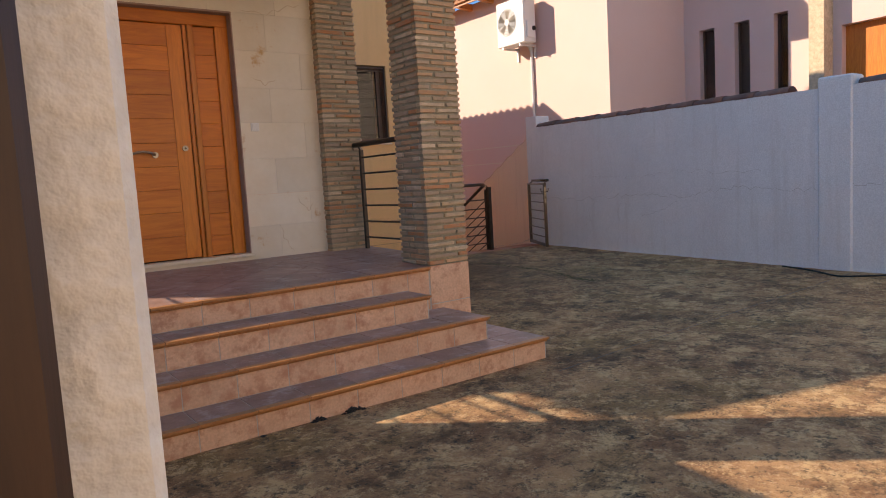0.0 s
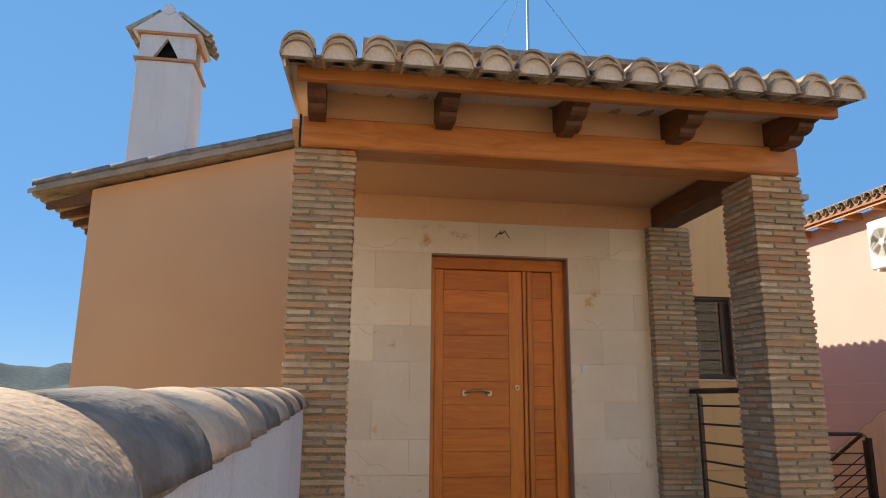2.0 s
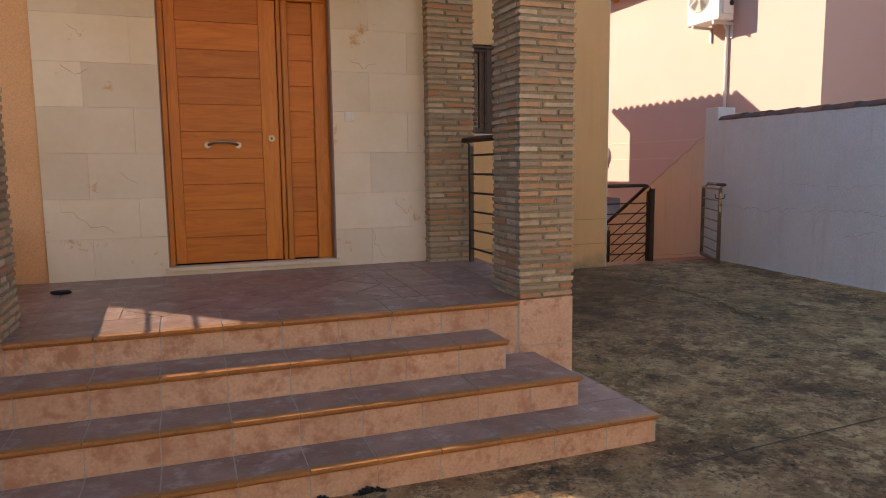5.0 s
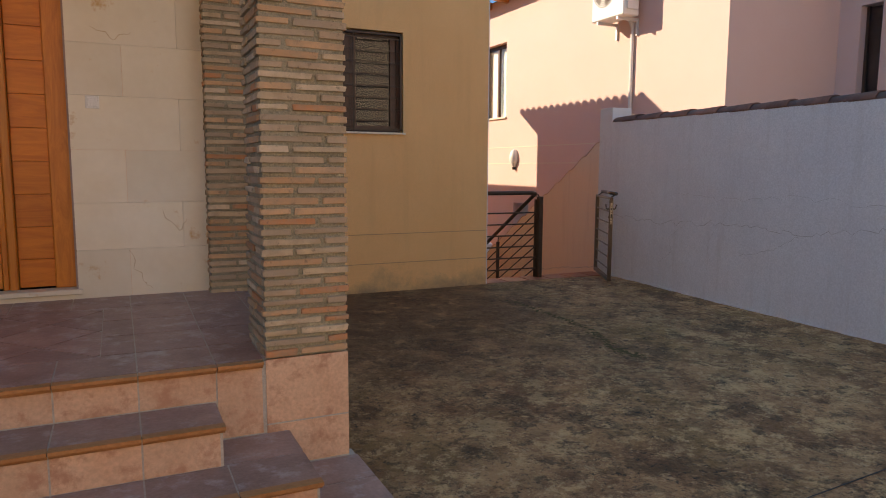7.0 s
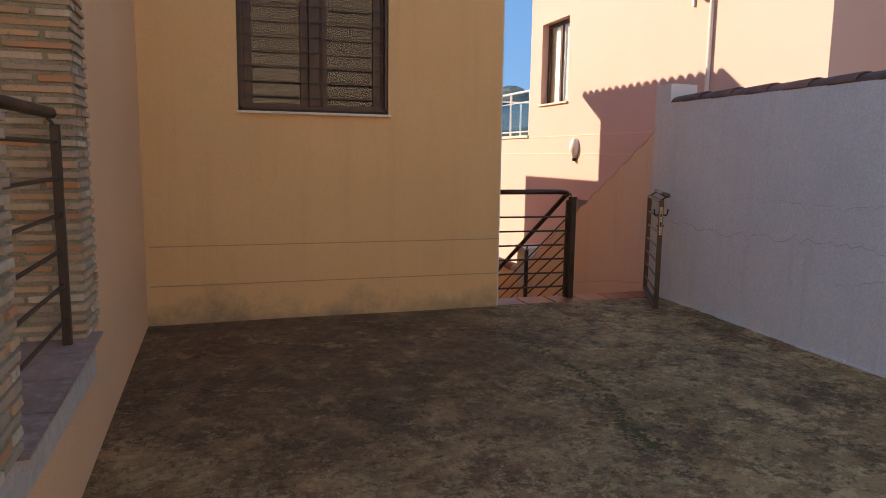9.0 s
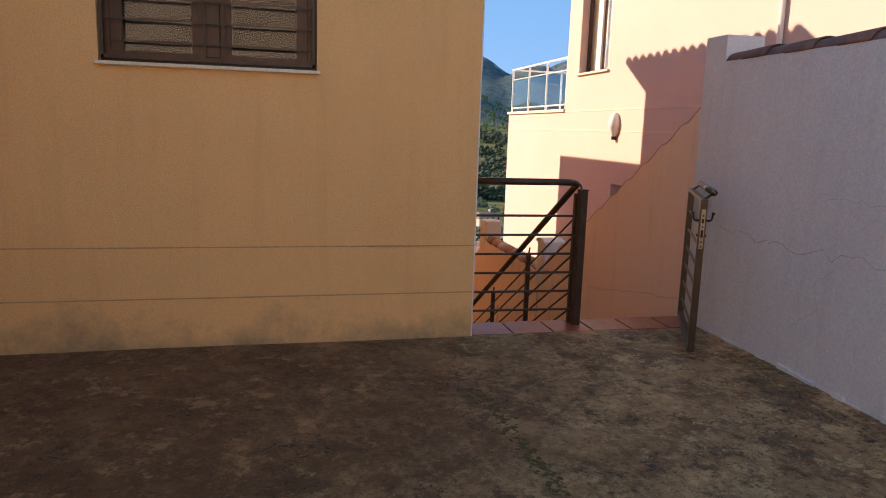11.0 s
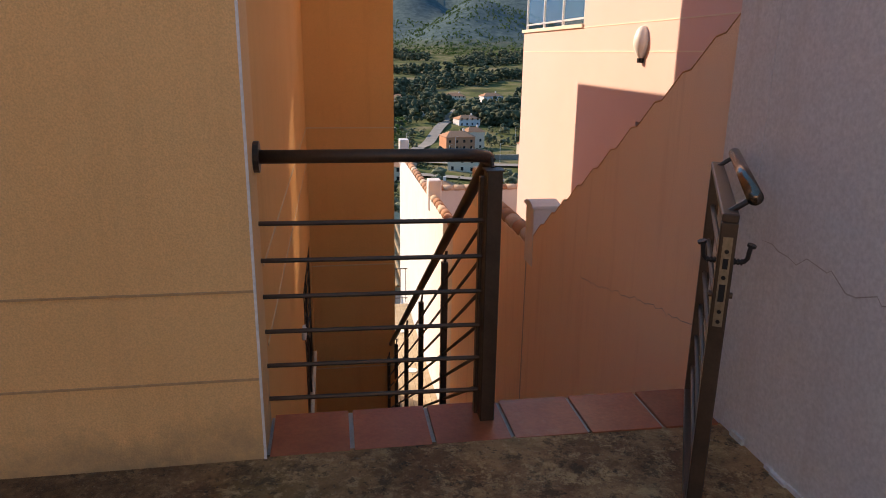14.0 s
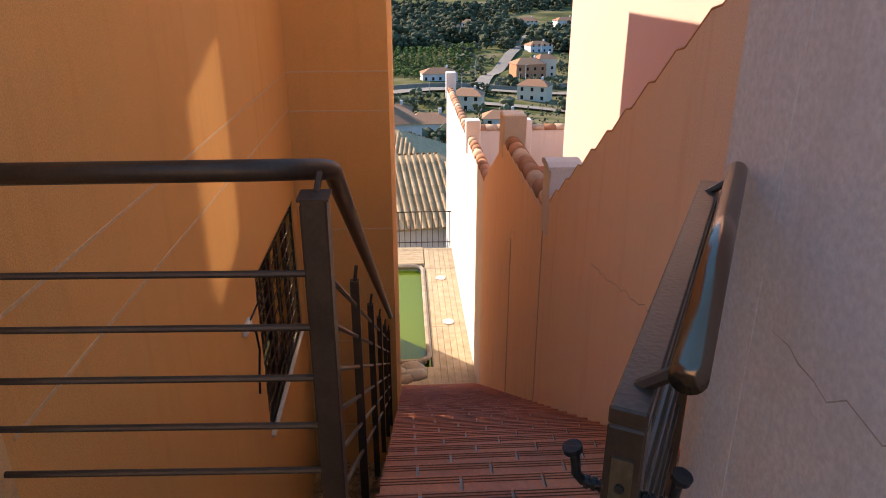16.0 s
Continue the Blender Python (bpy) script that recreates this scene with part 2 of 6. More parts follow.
M = dict(
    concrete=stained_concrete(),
    peachfoot=mat("stained_peach_render", (0.80, 0.47, 0.205), (0.86, 0.53, 0.245), 0.9, 0.92, 0.35, 160, spread=0.5, damp=((0.27, 0.21, 0.13), 0.40), streak=((0.55, 0.31, 0.14), 0.22)),
    peach=mat("peach_render", (0.76, 0.445, 0.24), (0.81, 0.50, 0.28), 0.9, 0.92, 0.5, 120, spread=0.5),
    orange=mat("orange_render", (0.78, 0.385, 0.115), (0.84, 0.44, 0.15), 0.9, 0.92, 0.35, 160, spread=0.5, streak=((0.62, 0.28, 0.08), 0.35)),
    pink=mat("pink_render", (0.70, 0.495, 0.44), (0.735, 0.535, 0.475), 0.8, 0.92, 0.3, 160, spread=0.5),
    stairpink=mat("salmon_render", (0.88, 0.70, 0.54), (0.91, 0.74, 0.58), 0.8, 0.92, 0.3, 120, spread=0.5, streak=((0.60, 0.44, 0.33), 0.4)),
    white=mat("white_lime_paint", (0.68, 0.685, 0.70), (0.77, 0.77, 0.775), 1.4, 0.8, 0.16, 70, spread=0.5, streak=((0.50, 0.46, 0.42), 0.35)),
    # warm peach for the unseen wall that bounces light
    bouncewall=mat("bounce_wall_peach", (0.78, 0.60, 0.44), (0.84, 0.66, 0.49), 0.7, 0.9, 0.3, 60, spread=0.5),
    creampaint=mat("cream_white_paint", (0.72, 0.69, 0.62), (0.8, 0.77, 0.70), 1.4, 0.7, 0.5, 60, spread=0.5),
    marble=mat("cream_marble", (0.72, 0.63, 0.48), (0.80, 0.74, 0.62), 1.3, 0.35, 0.0, 20, piece=0.13, grainy=0.02,
               spots=((0.58, 0.36, 0.15), 3.2, 0.62, 0.70)),
    brick=mixed_brick(),
    # mortar's own grey, darkened to paint in the shade of recessed joints
    mortar=mat("grey_mortar", (0.27, 0.23, 0.155), (0.38, 0.33, 0.23), 9, 0.95, 0.8, 110, grainy=0.25),
    tread=mat("brown_stair_tile", (0.27, 0.155, 0.125), (0.42, 0.265, 0.22), 5, 0.42, 0.15, 60, piece=0.14, spread=0.4,
              spots=((0.46, 0.37, 0.36), 8, 0.52, 0.68)),
    riser=mat("salmon_stair_tile", (0.62, 0.36, 0.23), (0.72, 0.46, 0.31), 6, 0.5, 0.12, 60, piece=0.08,
              spots=((0.50, 0.25, 0.155), 10, 0.50, 0.63)),
    nosing=mat("glazed_terracotta_nosing", (0.40, 0.17, 0.06), (0.50, 0.22, 0.085), 8, 0.35, 0.1, 60, piece=0.08),
    grout=mat("grey_grout", (0.42, 0.37, 0.32), (0.52, 0.47, 0.41), 12, 0.95, 0.3, 90),
    terracotta=mat("terracotta_floor_tile", (0.35, 0.085, 0.036), (0.47, 0.135, 0.058), 4, 0.45, 0.12, 60, piece=0.12,
                   spots=((0.46, 0.2, 0.11), 3, 0.6, 0.75)),
    rooftile=mat("weathered_clay_tile", (0.42, 0.32, 0.23), (0.62, 0.50, 0.38), 7, 0.9, 0.5, 70, piece=0.3, island=0.22,
                 spots=((0.10, 0.09, 0.08), 6, 0.55, 0.66)),
    redtile=mat("red_clay_tile", (0.42, 0.19, 0.10), (0.55, 0.30, 0.18), 6, 0.9, 0.4, 70, piece=0.3, island=0.25),
    capdark=mat("blackened_clay_tile", (0.15, 0.13, 0.12), (0.34, 0.29, 0.25), 9, 0.85, 0.5, 70, piece=0.2),
    captan=mat("tan_clay_tile", (0.50, 0.36, 0.26), (0.64, 0.49, 0.37), 9, 0.85, 0.5, 70, piece=0.15),
    doorwood=wood("orange_varnished_door", (0.50, 0.125, 0.010), (0.64, 0.195, 0.020), "X", 0.38, 7),
    doorwoodv=wood("orange_varnished_frame", (0.50, 0.14, 0.013), (0.64, 0.21, 0.025), "Z", 0.35, 9),
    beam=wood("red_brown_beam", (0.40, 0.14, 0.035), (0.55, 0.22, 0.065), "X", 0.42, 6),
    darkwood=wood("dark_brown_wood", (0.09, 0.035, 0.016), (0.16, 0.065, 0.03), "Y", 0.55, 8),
    gatewood=wood("near_black_gate_wood", (0.03, 0.014, 0.008), (0.065, 0.03, 0.015), "Z", 0.5, 8),
    iron=mat("brown_painted_iron", (0.05, 0.032, 0.022), (0.075, 0.05, 0.035), 9, 0.45, 0.1, 120, metal=0.35),
    gatemetal=mat("bronze_gate_paint", (0.055, 0.036, 0.026), (0.085, 0.056, 0.04), 9, 0.36, 0.1, 120, metal=0.35),
    bronze=mat("polished_bronze_tube", (0.17, 0.125, 0.095), (0.22, 0.165, 0.13), 14, 0.2, 0.02, 120, metal=0.9),
    nickel=mat("brushed_nickel", (0.30, 0.27, 0.23), (0.38, 0.345, 0.30), 30, 0.33, 0.0, 120, metal=1.0),
    black=mat("black_iron", (0.012, 0.012, 0.014), (0.025, 0.025, 0.028), 20, 0.4, 0.2, 120, metal=0.4),
    chrome=mat("satin_steel", (0.62, 0.6, 0.56), (0.7, 0.68, 0.64), 30, 0.25, 0.0, 120, metal=1.0),
    plastic=mat("white_plastic", (0.75, 0.74, 0.70), (0.8, 0.79, 0.76), 20, 0.4, 0.03, 120),
    cream=mat("cream_trim", (0.72, 0.62, 0.48), (0.78, 0.69, 0.55), 5, 0.7, 0.1, 60),
    alu=mat("white_aluminium", (0.72, 0.73, 0.74), (0.8, 0.8, 0.8), 20, 0.35, 0.02, 120, metal=0.3),
    # near-black: unlit rooms and openings put into the colour, also screw heads
    dark=mat("black_and_painted_shade", (0.012, 0.011, 0.01), (0.02, 0.018, 0.016), 5, 0.9, 0.0),
    winbrown=wood("brown_window_frame", (0.05, 0.022, 0.014), (0.085, 0.038, 0.022), "Z", 0.4, 9),
    curtain=mat("grey_curtain", (0.10, 0.095, 0.09), (0.14, 0.135, 0.13), 8, 0.95, 0.0, 40, grainy=0.02),
    deck=mat("weathered_deck_board", (0.42, 0.33, 0.21), (0.56, 0.46, 0.32), 5, 0.85, 0.3, 60, piece=0.12),
    stone=mat("grey_stone", (0.26, 0.22, 0.18), (0.42, 0.37, 0.3), 3, 0.9, 0.6, 30),
)
pw = bpy.data.materials.new("green_pool_water")
pw.use_nodes = True
pb = pw.node_tree.nodes["Principled BSDF"]
pb.inputs["Base Color"].default_value = (0.13, 0.20, 0.012, 1)
pb.inputs["Roughness"].default_value = 0.2
M["pool"] = pw
M["pane"] = glass("window_pane")
M["blueglass"] = glass("blue_tinted_pane", (0.62, 0.82, 0.86))


# ---- helpers for building ----
def thing(name, label, category, group="", kind="", at=(0, 0, 0)):
    ob = new(name)
    ob.location = at
    ob.empty_display_size = 0.1
    return tagged(ob, label, category, group, kind)


def link(name, bm, material, parent=None, label="", smooth=False):
    me = bpy.data.meshes.new(name)
    bmesh.ops.recalc_face_normals(bm, faces=bm.faces[:])
    if smooth:
        for f in bm.faces:
            f.smooth = True
    bm.to_mesh(me)
    bm.free()
    me.materials.append(material)
    ob = new(name, me)
    if parent is not None:
        ob.parent = parent
        ob.matrix_parent_inverse = Matrix.Translation(-parent.location) if parent.type == "EMPTY" else Matrix()
    if label:
        ob["label"] = label
    return ob


part = link


def box(bm, x0, x1, y0, y1, z0, z1, bevel=0.0, m=None):
    r = bmesh.ops.create_cube(bm, size=1.0)
    v = r["verts"]
    mm = Matrix.Translation(((x0 + x1) / 2, (y0 + y1) / 2, (z0 + z1) / 2)) @ Matrix.Diagonal((x1 - x0, y1 - y0, z1 - z0, 1))
    if m is not None:
        mm = m @ mm
    bmesh.ops.transform(bm, matrix=mm, verts=v)
    if bevel:
        e = list({e for w in v for e in w.link_edges})
        bmesh.ops.bevel(bm, geom=e, offset=bevel, segments=1, affect="EDGES")
    return bm


def bx(*a, **k):
    return box(bmesh.new(), *a, **k)


def tube(bm, pts, r, seg=10):
    """A round bar along the given points, mitred at the bends and closed at its ends."""
    pts = [Vector(p) for p in pts]
    rings = []
    for i, p in enumerate(pts):
        d = (pts[min(i + 1, len(pts) - 1)] - pts[max(i - 1, 0)]).normalized()
        a = d.orthogonal().normalized() if i == 0 else (rings[-1][1] - d * rings[-1][1].dot(d)).normalized()
        b = d.cross(a)
        rings.append(([bm.verts.new(p + r * (a * math.cos(k * math.tau / seg) + b * math.sin(k * math.tau / seg))) for k in range(seg)], a))
    for (q, _), (w, _) in zip(rings, rings[1:]):
        for k in range(seg):
            bm.faces.new((q[k], q[(k + 1) % seg], w[(k + 1) % seg], w[k]))
    bm.faces.new(rings[0][0][::-1])
    bm.faces.new(rings[-1][0])
    return bm


def tb(pts, r, seg=10):
    return tube(bmesh.new(), pts, r, seg)


def prism(bm, poly, axis, a, b):
    """A flat outline, drawn out from a to b along an axis. The outline's two numbers are the other two axes in order."""
    def at(p, d):
        return {"x": (d, p[0], p[1]), "y": (p[0], d, p[1]), "z": (p[0], p[1], d)}[axis]
    lo = [bm.verts.new(at(p, a)) for p in poly]
    hi = [bm.verts.new(at(p, b)) for p in poly]
    bm.faces.new(lo)
    bm.faces.new(hi[::-1])
    k = len(poly)
    for i in range(k):
        bm.faces.new((lo[i], hi[i], hi[(i + 1) % k], lo[(i + 1) % k]))
    return bm


def pr(poly, axis, a, b):
    return prism(bmesh.new(), poly, axis, a, b)


def wall_with_holes(axis, plane0, plane1, u0, u1, z0, z1, holes):
    """A thick wall across x or y with rectangular holes (u0, u1, z0, z1) that go through it."""
    bm = bmesh.new()
    us = sorted({u0, u1, *[h[0] for h in holes], *[h[1] for h in holes]})
    zs = sorted({z0, z1, *[h[2] for h in holes], *[h[3] for h in holes]})
    solid = {}
    for i in range(len(us) - 1):
        for j in range(len(zs) - 1):
            cu, cz = (us[i] + us[i + 1]) / 2, (zs[j] + zs[j + 1]) / 2
            solid[i, j] = not any(h[0] < cu < h[1] and h[2] < cz < h[3] for h in holes)
    verts = {}

    def v(u, z, p):
        key = (round(u, 5), round(z, 5), round(p, 5))
        if key not in verts:
            verts[key] = bm.verts.new((p, u, z) if axis == "x" else (u, p, z))
        return verts[key]
    for (i, j), s in solid.items():
        if not s:
            continue
        a, b, c, d = us[i], us[i + 1], zs[j], zs[j + 1]
        for p in (plane0, plane1):
            bm.faces.new((v(a, c, p), v(b, c, p), v(b, d, p), v(a, d, p)))
        for di, dj, e in ((-1, 0, ((a, c), (a, d))), (1, 0, ((b, c), (b, d))), (0, -1, ((a, c), (b, c))), (0, 1, ((a, d), (b, d)))):
            if not solid.get((i + di, j + dj), False):
                (p1, q1), (p2, q2) = e
                bm.faces.new((v(p1, q1, plane0), v(p2, q2, plane0), v(p2, q2, plane1), v(p1, q1, plane1)))
    return bm


def mesh_of(bm, name, material):
    me = bpy.data.meshes.new(name)
    bmesh.ops.recalc_face_normals(bm, faces=bm.faces[:])
    bm.to_mesh(me)
    bm.free()
    me.materials.append(material)
    return me


def piece(name, me, m, parent):
    """One loose piece on shared mesh data, under the thing that it belongs to."""
    ob = bpy.data.objects.new(name, me)
    scene.collection.objects.link(ob)
    ob.parent = parent
    ob.matrix_parent_inverse = Matrix.Translation(-parent.location) if parent.type == "EMPTY" else Matrix()
    ob.matrix_basis = m
    return ob


def barrel(bm, length, r0, r1, thick=0.014, seg=9, m=None):
    """A half-round clay tile along y, wider at its far end, with real thickness."""
    rows = []
    for y, r in ((0, r0), (length, r1)):
        rows.append([bm.verts.new((q * math.cos(a), y, q * math.sin(a))) for q in (r, r - thick)
                     for a in [math.pi * k / seg for k in range(seg + 1)]])
    s = seg + 1
    for k in range(seg):
        for o in (0, s):
            bm.faces.new((rows[0][o + k], rows[0][o + k + 1], rows[1][o + k + 1], rows[1][o + k]))
        for row in rows:
            bm.faces.new((row[k], row[k + 1], row[s + k + 1], row[s + k]))
    for k in (0, seg):
        bm.faces.new((rows[0][k], rows[1][k], rows[1][s + k], rows[0][s + k]))
    if m is not None:
        bmesh.ops.transform(bm, matrix=m, verts=[v for row in rows for v in row])
    return bm


def ground_z(x, y):
    return -0.10 + 0.10 * min(1.0, max(0.0, (y - 4.6) / 4.6))

# ---- the large structure ----
# forecourt: one gently rising concrete slab
bm = bmesh.new()
nx, ny = 66, 72
X0, X1, Y0, Y1 = -3.0, 9.30, -6.0, 9.50
grid = [[bm.verts.new((X0 + (X1 - X0) * i / nx, Y0 + (Y1 - Y0) * j / ny, 0)) for j in range(ny + 1)] for i in range(nx + 1)]
for col in grid:
    for v in col:
        v.co.z = ground_z(v.co.x, v.co.y) + 0.012 * noise.noise((v.co.x * 0.6, v.co.y * 0.6, 3))
for i in range(nx):
    for j in range(ny):
        bm.faces.new((grid[i][j], grid[i + 1][j], grid[i + 1][j + 1], grid[i][j + 1]))
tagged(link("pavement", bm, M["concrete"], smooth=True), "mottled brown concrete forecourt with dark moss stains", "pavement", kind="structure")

M["reveal0"] = mat("render_joint", (0.48, 0.28, 0.14), (0.55, 0.33, 0.17), 6, 0.9, 0)
# house
house = thing("house", "peach rendered hillside house with a brick-pillared porch", "house", kind="structure", at=(4.2, 9.5, 0))
part("wall", wall_with_holes("y", 9.477, 9.75, 4.21, 7.405, -0.2, 4.45, [(4.99, 6.295, 1.83, 2.945)]), M["peachfoot"], house)
part("wall", wall_with_holes("x", 7.13, 7.405, 9.75, 14.84, -6.5, 4.45, [(12.76, 14.60, -1.86, -0.50)]), M["orange"], house, "orange rendered side wall above the steps")
part("wall", bx(7.13, 8.37, 14.84, 18.45, -6.5, 4.70), M["orange"], house, "orange rendered projecting bay")
part("wall", bx(7.13, 8.30, 18.45, 21.9, -6.5, 3.28), M["orange"], house)
part("wall", bx(-1.6, 7.10, 9.80, 14.0, -1.0, 4.45), M["peach"], house)
# unseen block, added so that its shadow covers the boundary wall
part("wall", bx(1.3, 6.9, 11.2, 14.0, 4.45, 7.15), M["peach"], house, "unseen upper storey added to shade the boundary wall")
# porch block
part("wall", bx(3.95, 4.21, 7.0, 9.477, -0.25, 4.0), M["peach"], house)
part("wall", wall_with_holes("y", 6.83, 7.05, 0.72, 3.95, -0.2, 3.9, [(1.79, 3.06, 0.60, 2.83)]), M["peach"], house)
part("wall", bx(0.72, 0.95, 7.05, 9.3, -0.2, 3.9), M["peach"], house)
# near-black sheet behind the door, painted as the unlit hall
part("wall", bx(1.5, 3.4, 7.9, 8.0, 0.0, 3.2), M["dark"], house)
# west wing with its rising verge
part("wall", pr([(-1.90, -0.4), (0.75, -0.4), (0.75, 4.66), (-1.90, 3.90)], "y", 9.0, 9.3), M["peach"], house)
part("wall", bx(-1.90, -1.60, 9.3, 13.5, -0.4, 3.86), M["peach"], house)
# grooves in the render
for z in (0.335, 0.675):
    part("groove", bx(4.24, 7.40, 9.472, 9.480, z - 0.004, z + 0.004), M["reveal0"], house)

# porch ceiling, beams
ceiling = tagged(link("ceiling", bx(0.62, 4.26, 5.34, 6.83, 3.36, 3.42), M["peach"]), "peach plastered porch ceiling", "ceiling", kind="structure")

# retaining body under the porch
part("parapet", bx(0.67, 0.76, 5.54, 6.82, 0.5, 1.02), M["peach"], house)
part("wall", bx(0.66, 4.21, 5.20, 7.0, -0.25, 0.50), M["peach"], house, "peach plinth of the porch")

# right boundary wall
bwall = thing("boundary_wall", "white painted garden wall capped with dark clay tiles", "wall", kind="structure", at=(9.4, 4, 0))
part("wall_body", bx(9.28, 9.53, -6.0, 9.47, -0.3, 2.046), M["white"], bwall)
part("pier", bx(9.262, 9.56, 4.33, 4.72, -0.3, 2.17, 0.02), M["white"], bwall)
part("pier", bx(9.2805, 9.60, 9.472, 9.73, -0.3, 2.24, 0.004), M["white"], bwall)

# left boundary wall
lwall = thing("garden_wall", "white painted low wall beside the steps", "wall", kind="structure", at=(0.68, 3, 0))
part("wall_body", pr([(1.0, -0.3), (5.16, -0.3), (5.16, 1.504), (1.0, 1.438)], "x", 0.545, 0.80), M["white"], lwall)
gate_pier = thing("gate_pier", "cream painted gate pier with rough brushed render", "pier", kind="structure", at=(0.8, 0.95, 0))
part("pier_body", bx(0.58, 0.878, 0.985, 1.02, -0.2, 2.3, 0.006), M["creampaint"], gate_pier)

# stair wall of the neighbour, stepping down
swall = thing("stair_wall", "salmon rendered wall stepping down beside the stairs", "wall", kind="structure", at=(9.9, 12, 0))
prof = [(9.86, -7.0), (9.86, 2.2)]
n_st = 13
y, z = 9.86, 2.2
ys = np.linspace(9.86, 14.30, n_st + 1)
for i in range(n_st):
    zt = 2.2 - (ys[i] - 9.86) * 0.602
    prof += [(ys[i] + 0.02, zt), (ys[i + 1] - 0.10, zt - 0.17), (ys[i + 1], zt - 0.19)]
prof += [(14.36, -0.60), (17.3, -0.60), (17.3, -0.62), (19.3, -1.66), (19.3, -7.0)]
part("wall_body", pr(prof, "x", 9.85, 10.08), M["stairpink"], swall)
edge = [(q[0], q[1] + 0.004) for q in prof if q[0] < 14.32 and q[1] > -1.0]
part("coping_edge", tb([(9.853, *q) for q in edge], 0.007, 5), M["reveal0"], swall, "thin darker edge of the coping")
part("pier", bx(9.84, 10.12, 14.20, 14.50, -0.8, -0.13, 0.01), M["white"], swall)
part("pier_cap", pr([(14.18, -0.13), (14.52, -0.13), (14.52, -0.10), (14.44, -0.07), (14.35, -0.06), (14.26, -0.07), (14.18, -0.10)], "x", 9.82, 10.14), M["white"], swall)
part("pier", bx(9.84, 10.16, 17.25, 17.60, -0.8, -0.20, 0.02), M["cream"], swall)
wwall = thing("terrace_wall", "sunlit white wall below the neighbour's terrace", "wall", kind="structure", at=(9.9, 24, 0))
part("wall_body", bx(9.85, 10.05, 19.3, 29.5, -8.0, -1.72), M["white"], wwall)
part("pier", bx(9.82, 10.12, 22.4, 22.75, -2.0, -1.3, 0.02), M["white"], wwall)
part("pier", bx(9.82, 10.12, 29.2, 29.6, -2.0, -1.2, 0.02), M["white"], wwall)
part("parapet", bx(10.12, 14.0, 24.0, 24.2, -3.0, -1.85), M["white"], wwall)
part("terrace_floor", bx(10.05, 14.0, 14.6, 24.0, -3.0, -2.72), M["terracotta"], wwall)

# neighbour's house
nb = thing("neighbour_house", "pink rendered neighbouring house with tiled eaves", "house", kind="structure", at=(12, 14, 0))
part("wall", wall_with_holes("x", 11.837, 12.1, 9.97, 18.5, -3, 5.45, [(16.62, 17.90, 2.66, 4.42), (15.55, 16.2, 0.0, 0.62)]), M["pink"], nb)
part("wall", bx(11.837, 12.1, 18.5, 22.15, -3, 1.93), M["pink"], nb)
part("wall", bx(12.1, 18.0, 18.2, 18.5, 1.9, 5.6), M["pink"], nb)
part("wall", bx(12.1, 18.0, 21.9, 22.15, -3, 1.93), M["pink"], nb)
part("terrace_floor", bx(11.80, 18.0, 18.5, 22.20, 1.93, 1.99), M["cream"], nb)
part("wall", pr([(12.1, -1), (14.35, -1), (14.35, 6.7), (12.1, 5.5)], "y", 9.97, 10.2), M["pink"], nb)
part("wall", wall_with_holes("x", 14.35, 14.6, 5.6, 9.97, -1, 6.2, [(9.24, 9.60, 2.0, 4.08), (8.46, 8.79, 2.0, 4.08), (7.68, 7.96, 2.0, 4.08), (5.9, 6.7, 0.5, 3.6)]), M["pink"], nb)
part("pillar", bx(14.0, 14.4, 6.85, 7.12, -1, 6.0), M["brick"], nb)
# two near-black sheets behind the openings, the rooms' shade painted on
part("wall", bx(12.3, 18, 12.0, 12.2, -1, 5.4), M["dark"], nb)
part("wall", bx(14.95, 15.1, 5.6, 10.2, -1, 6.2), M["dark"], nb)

# ---- porch ----
rnd = random.Random(7)


def brick_meshes(material, n=7):
    out = []
    for k in range(n):
        bm = bmesh.new()
        box(bm, -0.5, 0.5, -0.5, 0.5, -0.5, 0.5)
        for v in bm.verts:
            v.co += Vector((rnd.uniform(-0.02, 0.02), rnd.uniform(-0.06, 0.06), rnd.uniform(-0.09, 0.09)))
        bmesh.ops.bevel(bm, geom=bm.edges[:], offset=0.06, segments=1, affect="EDGES")
        out.append(mesh_of(bm, "brick", material))
    return out


bricks = brick_meshes(M["brick"])


